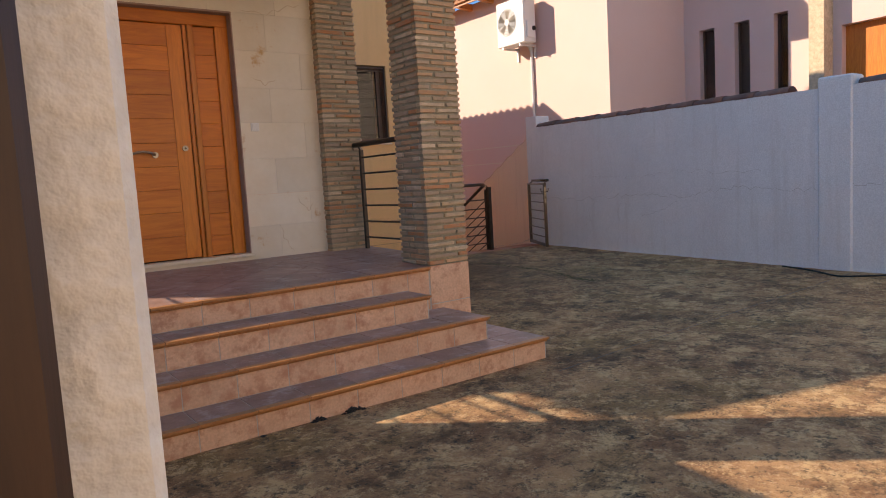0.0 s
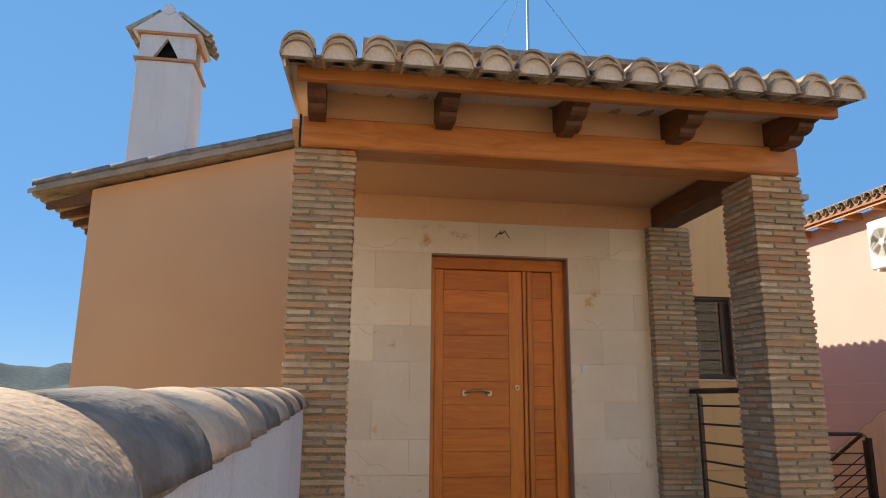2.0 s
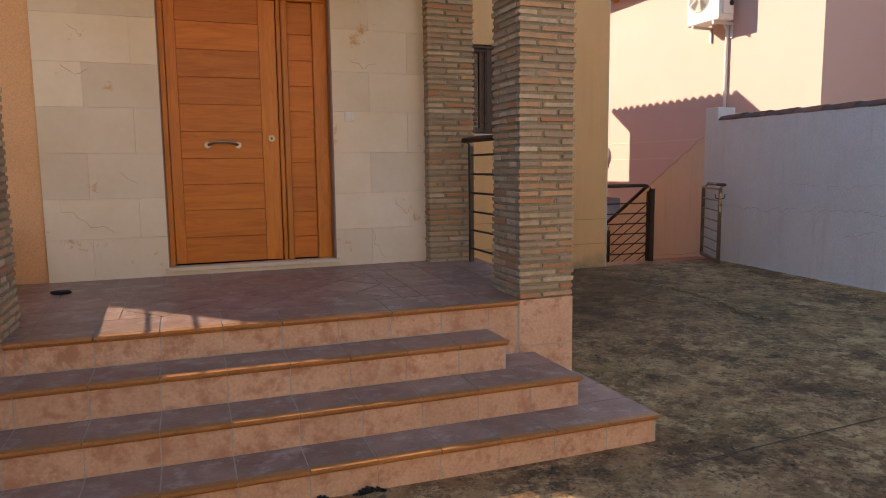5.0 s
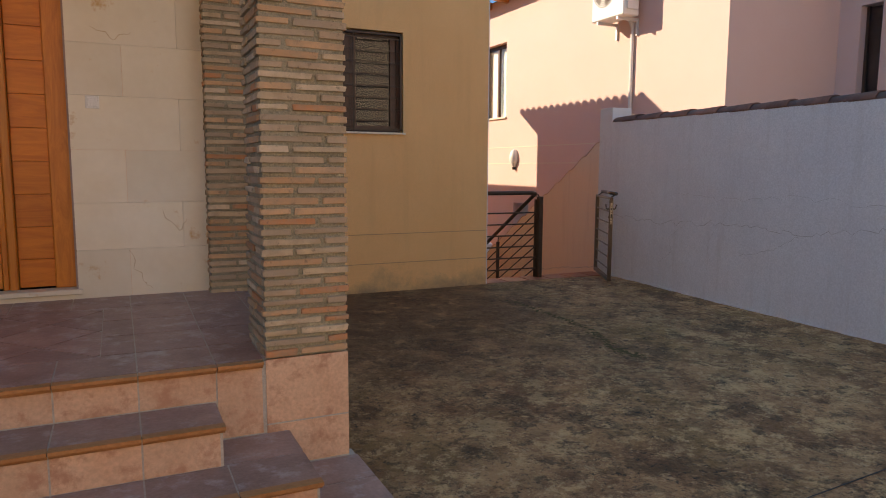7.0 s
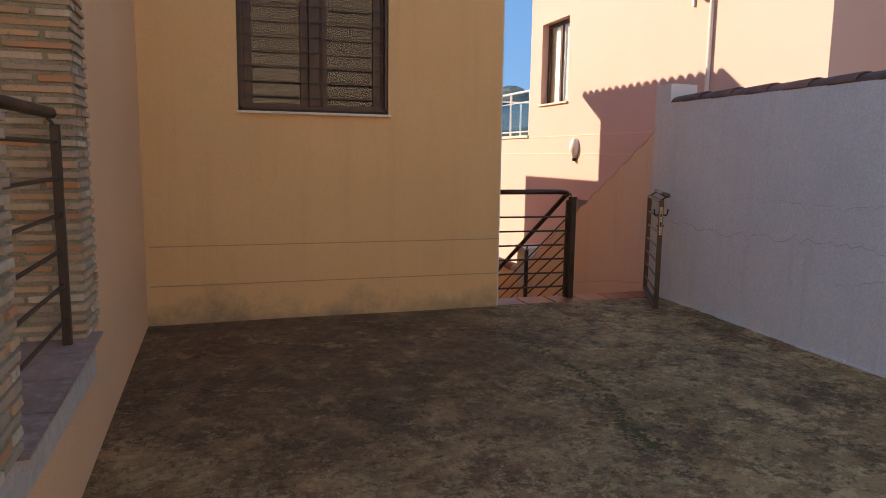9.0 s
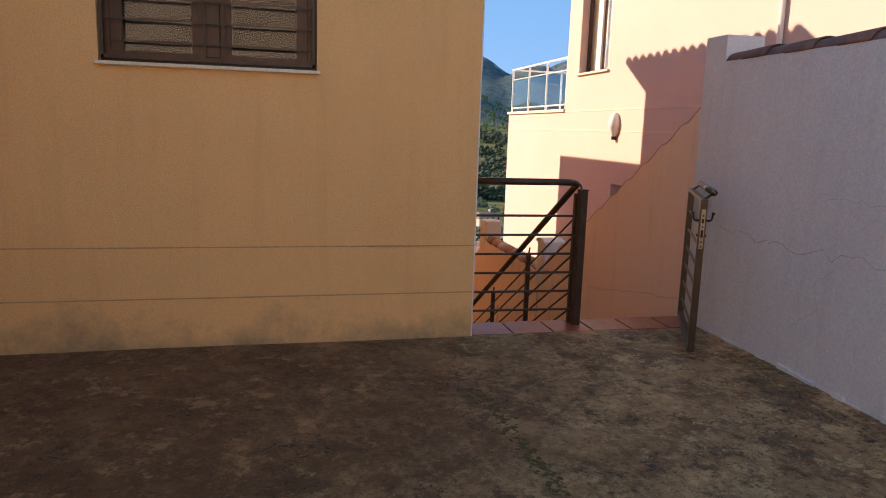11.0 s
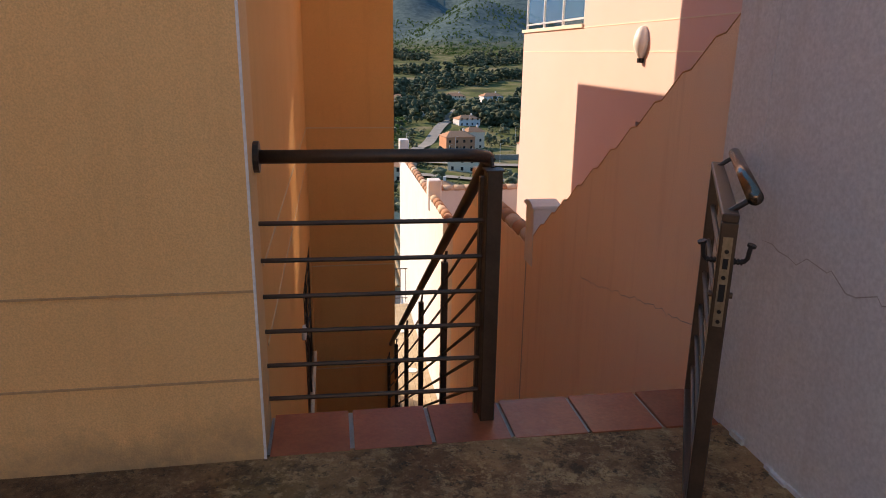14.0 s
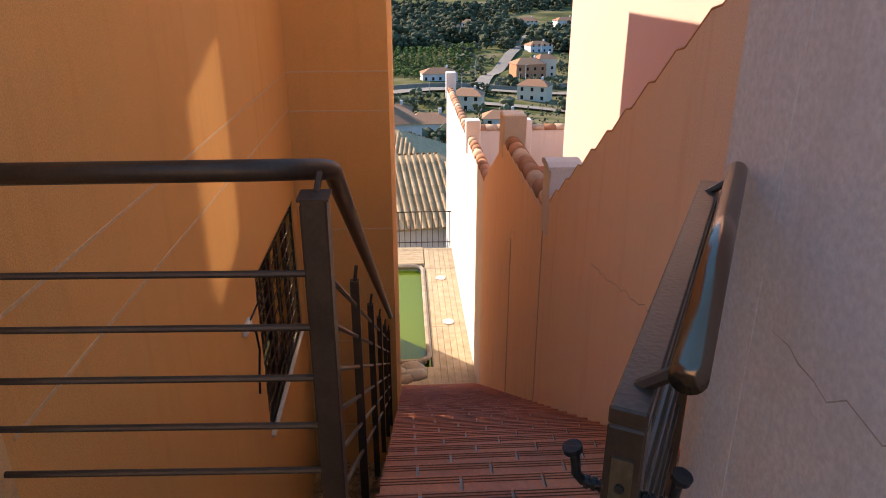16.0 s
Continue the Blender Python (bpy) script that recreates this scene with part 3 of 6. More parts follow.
def brick_pillar(x0, x1, y0, y1, z0, z1, sides, label):
    ob = thing("brick_pillar", label, "pillar", group="porch pillars", kind="structure", at=((x0 + x1) / 2, (y0 + y1) / 2, z0))
    g = 0.010
    part("core", bx(x0 + g, x1 - g, y0 + g, y1 - g, z0, z1), M["mortar"], ob, "grey mortar core")
    n = int((z1 - z0) / 0.0455)
    h = (z1 - z0) / n
    d = 0.05
    for i in range(n):
        z = z0 + (i + 0.5) * h
        for s in sides:
            lo, hi = (x0, x1) if s in "fb" else (y0 + d, y1)
            cut = lo + (hi - lo) * ((0.36, 0.69)[i % 2] + rnd.uniform(-0.07, 0.07))
            for a, b in ((lo, cut), (cut, hi)):
                out = rnd.uniform(-0.004, 0.006)
                a2, b2 = a + (0.011 if a > lo else 0.001), b - (0.011 if b < hi else 0.001)
                if s in "fb":
                    e0, e1 = rnd.uniform(-0.006, 0.006) if a == lo else 0, rnd.uniform(-0.006, 0.006) if b == hi else 0
                    yy = y0 + d / 2 - out if s == "f" else y1 - d / 2 + out
                    m = Matrix.Translation(((a2 + b2 + e0 + e1) / 2, yy, z)) @ Matrix.Rotation(rnd.uniform(-0.012, 0.012), 4, "Y") @ Matrix.Diagonal((b2 - a2 + e1 - e0, d, h * rnd.uniform(0.52, 0.68), 1))
                else:
                    xx = x0 + d / 2 - out if s == "l" else x1 - d / 2 + out
                    m = Matrix.Translation((xx, (a2 + b2) / 2, z)) @ Matrix.Rotation(math.pi / 2, 4, "Z") @ Matrix.Rotation(rnd.uniform(-0.012, 0.012), 4, "Y") @ Matrix.Diagonal((b2 - a2, d, h * rnd.uniform(0.52, 0.68), 1))
                piece("brick", rnd.choice(bricks), m, ob)
    return ob


brick_pillar(0.66, 1.06, 5.13, 5.53, 0.575, 3.14, "fr", "grey-brown pillar of thin uneven bricks beside a white wall")
brick_pillar(3.87, 4.262, 5.13, 5.53, 0.575, 3.14, "flr", "brown and ochre thin-brick pillar on a tiled plinth")
brick_pillar(3.825, 4.235, 6.70, 7.04, 0.60, 3.14, "flr", "shaded thin-brick half pillar against the marble wall")

# steps: grouted cores, tiled treads, risers and rounded nosings
steps = thing("porch_steps", "four salmon and brown tiled entrance steps with rounded nosings", "steps", kind="structure", at=(2.5, 4.7, -0.1))
T = 0.012


def tile_mesh(name, material):
    bm = bx(-0.5, 0.5, -0.5, 0.5, -0.5, 0.5)
    bmesh.ops.bevel(bm, geom=bm.edges[:], offset=0.008, segments=1, affect="EDGES")
    return mesh_of(bm, name, material)


tread_me, riser_me = tile_mesh("tread_tile", M["tread"]), tile_mesh("riser_tile", M["riser"])
bm = bmesh.new()
nose_prof = [(0.0, 0.0), (0.05, 0.0), (0.05, -0.034), (0.024, -0.034), (0.02, -0.026), (0.012, -0.024), (0.008, -0.016), (0.0, -0.013)]
prism(bm, [(-0.02 + p[0] - 0.004 * (abs(p[1]) < 0.014), p[1]) for p in nose_prof], "x", -0.5, 0.5)
nose_me = mesh_of(bm, "nosing", M["nosing"])


def slab(me, name, x0, x1, y0, y1, z0, z1, parent):
    g = 0.0035
    return piece(name, me, Matrix.Translation(((x0 + x1) / 2, (y0 + y1) / 2, (z0 + z1) / 2)) @ Matrix.Diagonal((x1 - x0 - 2 * g, y1 - y0 - 2 * g if y1 - y0 > 0.03 else y1 - y0, z1 - z0 - 2 * g if z1 - z0 > 0.03 else z1 - z0, 1)), parent)


XL, TW = 0.80, 0.3145
levels = [(4.30, 4.29, 0.06), (3.975, 4.56, 0.232), (3.654, 4.835, 0.408)]
bottoms = [-0.13, 0.06, 0.232]
for k, (xr, yf, z) in enumerate(levels):
    part("core", bx(XL, xr - 0.0105, yf + 0.0105, 5.2, -0.3, z - 0.0025), M["grout"], steps, "grey grouted core")
    xn = levels[k + 1][0] if k < 2 else None
    yb = levels[k + 1][1] if k < 2 else 5.11
    x = xr
    while x > XL + 0.02:
        xa = max(XL, 3.345 + TW * math.floor((x - 0.03 - 3.345) / TW))
        slab(tread_me, "tread_tile", xa, x, yf + 0.022, yb + 0.02, z - T, z, steps)
        piece("nosing", nose_me, Matrix.Translation(((xa + x) / 2, yf, z + 0.001)) @ Matrix.Diagonal((x - xa - 0.004, 1, 1, 1)), steps)
        slab(riser_me, "riser_tile", xa, min(x, xr - 0.018), yf + 0.008, yf + 0.02, bottoms[k], z - 0.032, steps)
        x = xa
    # side of the step and the treads that run back beside it
    zb = bottoms[k]
    if k < 2:
        x = xr
        for ya, yc in ((yb + 0.02, min(yb + 0.30, 5.125)), (min(yb + 0.30, 5.125), 5.125)):
            if yc - ya > 0.03:
                slab(tread_me, "tread_tile", xn - 0.02, xr, ya, yc, z - T, z, steps)
    slab(riser_me, "riser_tile", xr - 0.02, xr - 0.008, yf + 0.02, 5.12, zb, z - 0.012, steps)
# platform front and pillar plinths
part("core", bx(0.66, 4.259, 5.1355, 5.25, -0.2, 0.566), M["grout"], steps, "grey grouted core")
x = 3.86
while x > 1.08:
    xa = max(1.06, 3.345 + TW * math.floor((x - 0.03 - 3.345) / TW))
    slab(riser_me, "riser_tile", xa, x, 5.133, 5.145, 0.408 if x < 3.66 else 0.232, 0.541, steps)
    piece("nosing", nose_me, Matrix.Translation(((xa + x) / 2, 5.115, 0.575)) @ Matrix.Diagonal((x - xa - 0.004, 1, 1, 1)), steps)
    x = xa
slab(riser_me, "riser_tile", 3.87, 4.262, 5.131, 5.143, 0.27, 0.575, steps)
slab(riser_me, "riser_tile", 3.87, 4.262, 5.131, 5.143, 0.062, 0.268, steps)
slab(riser_me, "riser_tile", 0.80, 1.06, 5.131, 5.143, 0.408, 0.575, steps)

# porch floor: a straight border round a diagonal field
pfloor = thing("porch_floor", "brown tiled porch floor with a diagonal field", "floor", kind="structure", at=(2.5, 6, 0.5))
part("bed", pr([(5.17, 0.40), (6.85, 0.40), (6.85, 0.619), (5.17, 0.572)], "x", 0.66, 4.24), M["grout"], pfloor, "grey grout bed")


def clip(poly, x0, x1, y0, y1):
    for ax, lim, sgn in ((0, x0, 1), (0, x1, -1), (1, y0, 1), (1, y1, -1)):
        out = []
        for i, p in enumerate(poly):
            q = poly[(i + 1) % len(poly)]
            a, b = sgn * (p[ax] - lim), sgn * (q[ax] - lim)
            if a >= 0:
                out.append(p)
            if a * b < 0:
                s = a / (a - b)
                out.append((p[0] + s * (q[0] - p[0]), p[1] + s * (q[1] - p[1])))
        poly = out
        if not poly:
            return poly
    return poly


def fz(y):
    return 0.574 + (y - 5.13) * 0.028


def floor_tile(poly):
    if len(poly) < 3:
        return
    cx, cy = sum(p[0] for p in poly) / len(poly), sum(p[1] for p in poly) / len(poly)
    area = abs(sum(p[0] * q[1] - q[0] * p[1] for p, q in zip(poly, poly[1:] + poly[:1]))) / 2
    if area < 0.002:
        return
    k = 1 - 0.007 / math.sqrt(area)
    bm = bmesh.new()
    top = [bm.verts.new((cx + (p[0] - cx) * k, cy + (p[1] - cy) * k, fz(p[1]))) for p in poly]
    low = [bm.verts.new((v.co.x, v.co.y, v.co.z - 0.012)) for v in top]
    bm.faces.new(top)
    for i in range(len(top)):
        j = (i + 1) % len(top)
        bm.faces.new((top[i], low[i], low[j], top[j]))
    link("floor_tile", bm, M["tread"], pfloor)


FX0, FX1, FY0, FY1 = 1.55, 3.20, 5.46, 6.48
x = 3.345 + 3 * TW
while x > 0.67:
    xa = max(0.66, x - TW)
    for ya, yb in ((5.145, 5.46), (5.46, 5.80), (5.80, 6.14), (6.14, 6.48), (6.48, 6.81)):
        if ya >= FY0 - 0.01 and yb <= FY1 + 0.01:
            for q0, q1 in ((xa, min(x, FX0)), (max(xa, FX1), x)):
                if q1 - q0 > 0.04:
                    floor_tile([(q0, ya), (q1, ya), (q1, yb), (q0, yb)])
        elif x > 3.87 and ya < 5.5:
            if xa < 3.84:
                floor_tile([(xa, ya), (3.866, ya), (3.866, yb), (xa, yb)])
        else:
            floor_tile([(xa, ya), (x, ya), (x, yb), (xa, yb)])
    x -= TW
s = 0.33 / math.sqrt(2)
for i in range(-2, 9):
    for j in range(-4, 9):
        cx, cy = FX0 + i * 2 * s + (j % 2) * s, FY0 + j * s
        floor_tile(clip([(cx - s, cy), (cx, cy - s), (cx + s, cy), (cx, cy + s)], FX0, FX1, FY0, FY1))

# marble facing round the door
facing = thing("marble_facing", "polished cream marble slabs with ochre veins around the door", "wall cladding", kind="structure", at=(2.4, 6.81, 0.6))
marble_me = tile_mesh("marble_slab", M["marble"])
zs = [0.618, 0.92, 1.21, 1.535, 1.86, 2.17, 2.50, 2.83, 3.13]
for r in range(8):
    spans = [(0.99, 1.79), (3.06, 3.83)] if r < 7 else [(0.99, 3.83)]
    for a, b in spans:
        x = a
        w = 0.62 if r % 2 else 0.30
        while x < b - 0.01:
            e = min(b, x + w)
            if b - e < 0.14:
                e = b
            g = 0.0007
            piece("marble_slab", marble_me, Matrix.Translation(((x + e) / 2, 6.815, (zs[r] + zs[r + 1]) / 2)) @ Matrix.Diagonal((e - x - 2 * g, 0.03 + rnd.uniform(0, 0.0012), zs[r + 1] - zs[r] - 2 * g, 1)), facing)
            x, w = e, 0.62

part("marble_slab", bx(1.79, 3.06, 6.7985, 6.94, 0.60, 0.652), M["marble"], facing)

# thin natural cracks in the marble
def crack(name, pts, plane, at, mtl, width, parent, jag=0.5, seed=1, steps=5):
    """A hairline along a few points on a wall, wandering between them, a millimetre proud."""
    r = random.Random(seed)
    path = []
    for (a, b), (c, d) in zip(pts, pts[1:]):
        for k in range(steps):
            q = k / steps
            ln = math.hypot(c - a, d - b)
            path.append((a + (c - a) * q + r.uniform(-1, 1) * ln * 0.06 * jag, b + (d - b) * q + r.uniform(-1, 1) * ln * 0.06 * jag))
    path.append(pts[-1])
    bm = bmesh.new()
    rows = []
    for i, (u, z) in enumerate(path):
        p, q = path[max(i - 1, 0)], path[min(i + 1, len(path) - 1)]
        d = Vector((q[0] - p[0], q[1] - p[1])).normalized()
        w = width * r.uniform(0.4, 1.0) * (0.35 if i in (0, len(path) - 1) else 1)
        pair = []
        for sg in (-1, 1):
            uu, zz = u - d.y * w * sg, z + d.x * w * sg
            pair.append(bm.verts.new((at, uu, zz) if plane == "x" else (uu, at, zz)))
        rows.append(pair)
    for p, q in zip(rows, rows[1:]):
        bm.faces.new((p[0], p[1], q[1], q[0]))
    return link(name, bm, mtl, parent)


M["vein"] = mat("ochre_vein", (0.50, 0.37, 0.22), (0.6, 0.47, 0.3), 20, 0.5, 0)
for k, pts in enumerate(([(1.15, 2.16), (1.25, 2.08), (1.33, 2.12)], [(1.22, 2.42), (1.31, 2.36)], [(1.08, 1.17), (1.28, 1.02), (1.47, 0.96)], [(1.1, 2.9), (1.3, 2.86), (1.6, 2.96)],
                         [(3.2, 2.28), (3.32, 2.2), (3.42, 2.25)], [(3.35, 0.9), (3.42, 0.72), (3.48, 0.66)], [(3.55, 1.15), (3.66, 1.02), (3.7, 1.1)], [(3.15, 2.87), (3.4, 2.84), (3.72, 2.95)], [(1.5, 1.4), (1.62, 1.3)])):
    crack("vein", pts, "y", 6.7985, M["vein"], 0.0028, facing, 1.6, k)

# entrance door
door = thing("door_1", "closed orange varnished wooden door with grooved panels and sidelight", "door", at=(2.4, 6.95, 0.68))
part("frame", bx(1.795, 1.838, 6.90, 7.0, 0.68, 2.71, 0.006), M["doorwoodv"], door)
part("frame", bx(2.934, 3.05, 6.90, 7.0, 0.68, 2.71, 0.006), M["doorwoodv"], door)
part("frame", bx(1.795, 3.05, 6.90, 7.0, 2.71, 2.83, 0.006), M["doorwood"], door)
part("mullion", bx(2.655, 2.688, 6.905, 7.0, 0.68, 2.71, 0.005), M["doorwoodv"], door)
part("mullion", bx(2.690, 2.737, 6.885, 7.0, 0.68, 2.71, 0.006), M["doorwoodv"], door)
# darker wood behind the panels paints the shade of their gaps
leaf = part("leaf", bx(1.842, 2.652, 6.945, 6.99, 0.69, 2.706), M["darkwood"], door, "dark backing that paints the door leaf's shadow gaps")
part("stile", bx(1.842, 1.9175, 6.925, 6.99, 0.69, 2.706, 0.002), M["doorwoodv"], leaf)
part("stile", bx(2.522, 2.650, 6.925, 6.99, 0.69, 2.706, 0.002), M["doorwoodv"], leaf)
zz = [0.69, 0.89, 1.10, 1.298, 1.497, 1.70, 1.906, 2.11, 2.314, 2.52, 2.706]
for a, b in zip(zz, zz[1:]):
    part("panel", bx(1.9185, 2.521, 6.9275, 6.985, a + 0.0008, b - 0.0008, 0.0022), M["doorwood"], leaf)
# same dark backing for the gap shade of the side panel
side = part("sidelight", bx(2.738, 2.933, 6.945, 6.99, 0.69, 2.706), M["darkwood"], door, "dark backing that paints the side panel's shadow gaps")
zz = [0.69] + [0.865 + 0.1995 * k for k in range(9)] + [2.706]
for a, b in zip(zz, zz[1:]):
    part("panel", bx(2.7395, 2.9325, 6.9275, 6.985, a + 0.0008, b - 0.0008, 0.0022), M["doorwood"], side)
bm = tb([(2.115, 6.90, 1.60), (2.145, 6.87, 1.612), (2.18, 6.862, 1.622), (2.222, 6.858, 1.626), (2.265, 6.862, 1.622), (2.30, 6.87, 1.612), (2.33, 6.90, 1.60)], 0.0105, 10)
part("handle", bm, M["nickel"], door, "bowed satin steel pull handle", True)
for hx in (2.11, 2.335):
    part("rosette", tb([(hx, 6.905, 1.598), (hx, 6.932, 1.598)], 0.025, 18), M["nickel"], door, "round steel rosette")
part("lock", tb([(2.591, 6.908, 1.650), (2.591, 6.932, 1.650)], 0.025, 18), M["nickel"], door, "round steel lock rosette")
# the hole's shade is a raised black disc
part("keyhole", tb([(2.591, 6.905, 1.650), (2.591, 6.909, 1.650)], 0.009, 10), M["dark"], door, "black disc painted for the keyhole's shade")
tagged(link("door_sill", bx(1.77, 3.085, 6.775, 6.90, 0.652, 0.684, 0.004), M["marble"]), "cream marble door sill above the porch tiles", "sill", kind="structure")
M["reveal"] = mat("brown_reveal", (0.30, 0.20, 0.16), (0.36, 0.25, 0.2), 3, 0.8, 0.1)
for a, b, c, d in ((3.05, 3.062, 0.682, 2.83), (1.786, 1.797, 0.682, 2.83)):
    tagged(link("trim", bx(a, b, 6.802, 6.90, c, d), M["reveal"]), "brown painted door reveal", "trim", kind="structure")
tagged(link("trim", bx(1.797, 3.05, 6.802, 6.90, 2.815, 2.832), M["reveal"]), "brown painted door reveal", "trim", kind="structure")
sw = thing("light_switch", "square white plastic bell switch on marble", "switch", at=(3.19, 6.80, 1.82))
part("plate", bx(3.152, 3.228, 6.790, 6.80, 1.782, 1.858, 0.003), M["plastic"], sw)
part("rocker", bx(3.163, 3.217, 6.784, 6.79, 1.793, 1.847, 0.002), M["plastic"], sw)
wires = thing("cable_stub", "frayed bare cable ends above the door", "cable", at=(2.43, 6.8, 3.02))
for k in range(4):
    part("wire", tb([(2.43, 6.80, 3.03), (2.43 + 0.02 * (k - 1.5), 6.765, 3.03 + 0.02 * (k % 2)), (2.43 + 0.045 * (k - 1.5), 6.75, 3.0 + 0.035 * ((k * 7) % 3 - 0.6))], 0.004, 5), M["black"], wires)

# timber: beams, corbels, fascia
tagged(link("front_beam", bx(0.70, 4.235, 5.095, 5.34, 3.14, 3.345, 0.012), M["beam"]), "red-brown varnished beam across the porch front", "beam", kind="structure")
tagged(link("beam_flashing", bx(0.685, 0.70, 5.11, 5.34, 3.15, 3.36), M["black"]), "black rubber flashing at the beam end", "flashing", kind="structure")
tagged(link("side_beam", bx(3.90, 4.12, 5.34, 6.80, 3.14, 3.345, 0.01), M["darkwood"]), "dark brown beam from pillar to wall", "beam", kind="structure")
tagged(link("wall_infill", bx(0.75, 4.22, 5.16, 5.36, 3.345, 3.57), M["peach"]), "peach rendered strip over the beam", "wall", kind="structure")
for k, cx in enumerate((0.80, 1.63, 2.47, 3.27, 4.07)):
    pts = [(5.16, 3.31), (5.02, 3.305), (4.96, 3.29), (4.91, 3.293), (4.88, 3.312), (4.868, 3.338), (4.83, 3.335), (4.79, 3.342), (4.765, 3.362), (4.757, 3.388), (4.71, 3.392), (4.665, 3.41), (4.665, 3.452), (5.16, 3.55)]
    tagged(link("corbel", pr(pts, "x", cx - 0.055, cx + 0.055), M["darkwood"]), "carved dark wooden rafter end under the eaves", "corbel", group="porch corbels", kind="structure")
tagged(link("fascia_board", bx(0.69, 4.19, 4.60, 4.66, 3.372, 3.452, 0.006), M["beam"]), "brown wooden fascia board under the roof tiles", "fascia", kind="structure")
M["soffit"] = mat("white_soffit", (0.62, 0.58, 0.52), (0.7, 0.66, 0.6), 4, 0.8, 0.2)
tagged(link("soffit", pr([(4.64, 3.447), (5.2, 3.555), (5.2, 3.575), (4.64, 3.467)], "x", 0.70, 4.19), M["soffit"]), "whitewashed soffit between the rafter ends", "soffit", kind="structure")

# porch roof of barrel tiles
roof = thing("porch_roof", "sloping porch roof of weathered barrel tiles", "roof", kind="structure", at=(2.4, 5.5, 3.5))
slope = math.atan(0.20)
part("deck", pr([(4.62, 3.455), (7.3, 3.97), (7.3, 4.0), (4.62, 3.475)], "x", 0.64, 4.20), M["soffit"], roof)
part("verge", pr([(4.45, 3.36), (7.3, 3.90), (7.3, 4.0), (4.45, 3.44)], "x", 0.625, 0.64), M["soffit"], roof)
bm = bmesh.new()
barrel(bm, 0.42, 0.098, 0.084, 0.013, 10)
cover = mesh_of(bm, "cover_tile", M["rooftile"])
bm = bmesh.new()
barrel(bm, 0.42, 0.088, 0.104, 0.013, 10, Matrix.Rotation(math.pi, 4, "Y"))
channel = mesh_of(bm, "channel_tile", M["rooftile"])
bm = bmesh.new()
for _ in (0,):
    vs = [bm.verts.new((0.092 * math.cos(math.pi * k / 10), 0, 0.092 * math.sin(math.pi * k / 10))) for k in range(11)]
    ws = [bm.verts.new((v.co.x, 0.05, v.co.z)) for v in vs]
    bm.faces.new(vs)
    bm.faces.new(ws[::-1])
plug = mesh_of(bm, "mortar_plug", M["soffit"])
NC, PX = 16, 0.2265
for c in range(NC):
    xc = 0.705 + c * PX
    for r in range(7):
        yy = 4.40 + r * 0.36
        z = 3.413 + (yy - 4.40) * 0.20 + rnd.uniform(-0.006, 0.006)
        rot = Matrix.Rotation(slope - 0.03, 4, "X") @ Matrix.Rotation(rnd.uniform(-0.02, 0.02), 4, "Z")
        piece("cover_tile", cover, Matrix.Translation((xc + rnd.uniform(-0.006, 0.006), yy + (0.04 if r else 0), z + 0.05)) @ rot, roof)
        if r == 0:
            piece("cover_tile", cover, Matrix.Translation((xc, yy - 0.035, z - 0.012)) @ rot, roof)
            piece("mortar_plug", plug, Matrix.Translation((xc, yy - 0.01, z - 0.012)) @ rot, roof)
            piece("mortar_plug", plug, Matrix.Translation((xc, yy + 0.03, z + 0.048)) @ rot, roof)
        if c < NC - 1:
            piece("channel_tile", channel, Matrix.Translation((xc + PX / 2, yy, z + 0.092)) @ rot, roof)


# iron railings
def railing_bars(ob, along, lo, hi, fixed, heights, r=0.009, mtl="iron"):
    for z in heights:
        p = [(fixed, lo, z), (fixed, hi, z)] if along == "y" else [(lo, fixed, z), (hi, fixed, z)]
        part("bar", tb(p, r, 8), M[mtl], ob)


for xf, label in ((4.17, "dark brown iron railing between the brick pillars"), (0.74, "dark brown iron railing on the porch's sunny side")):
    ob = thing("porch_railing", label, "railing", group="porch railings", at=(xf, 6.2, 0.58))
    part("post", bx(xf - 0.018, xf + 0.018, 6.60, 6.636, 0.585, 1.58, 0.003), M["iron"], ob)
    part("post", bx(xf - 0.018, xf + 0.018, 5.545, 5.576, 0.57, 1.58, 0.003), M["iron"], ob)
    part("foot_plate", bx(xf - 0.035, xf + 0.035, 6.58, 6.66, 0.583, 0.593), M["iron"], ob)
    part("handrail", tb([(xf - 0.03, 5.50, 1.63), (xf - 0.03, 6.70, 1.63)], 0.024, 12), M["iron"], ob, "", True)
    for yy in (5.558, 6.618):
        part("bracket", tb([(xf, yy, 1.57), (xf - 0.03, yy, 1.615)], 0.008, 6), M["iron"], ob)
    railing_bars(ob, "y", 5.54, 6.64, xf, [0.73 + 0.155 * k for k in range(6)])

# dark debris
for x, y in ((1.13, 6.35),):
    bm = bmesh.new()
    bmesh.ops.create_icosphere(bm, subdivisions=2, radius=0.07, matrix=Matrix.Translation((x, y, fz(y) + 0.012)) @ Matrix.Diagonal((1, 0.5, 0.25, 1)))
    for v in bm.verts:
        v.co += 0.015 * Vector((noise.noise(v.co * 30), noise.noise(v.co * 31 + Vector((5, 0, 0))), 0))
    tagged(link("dirt_clump", bm, M["black"]), "small dark clump of dirt on porch tiles", "dirt")
# dark crescents along the lowest riser, built of small black grains
bm = bmesh.new()
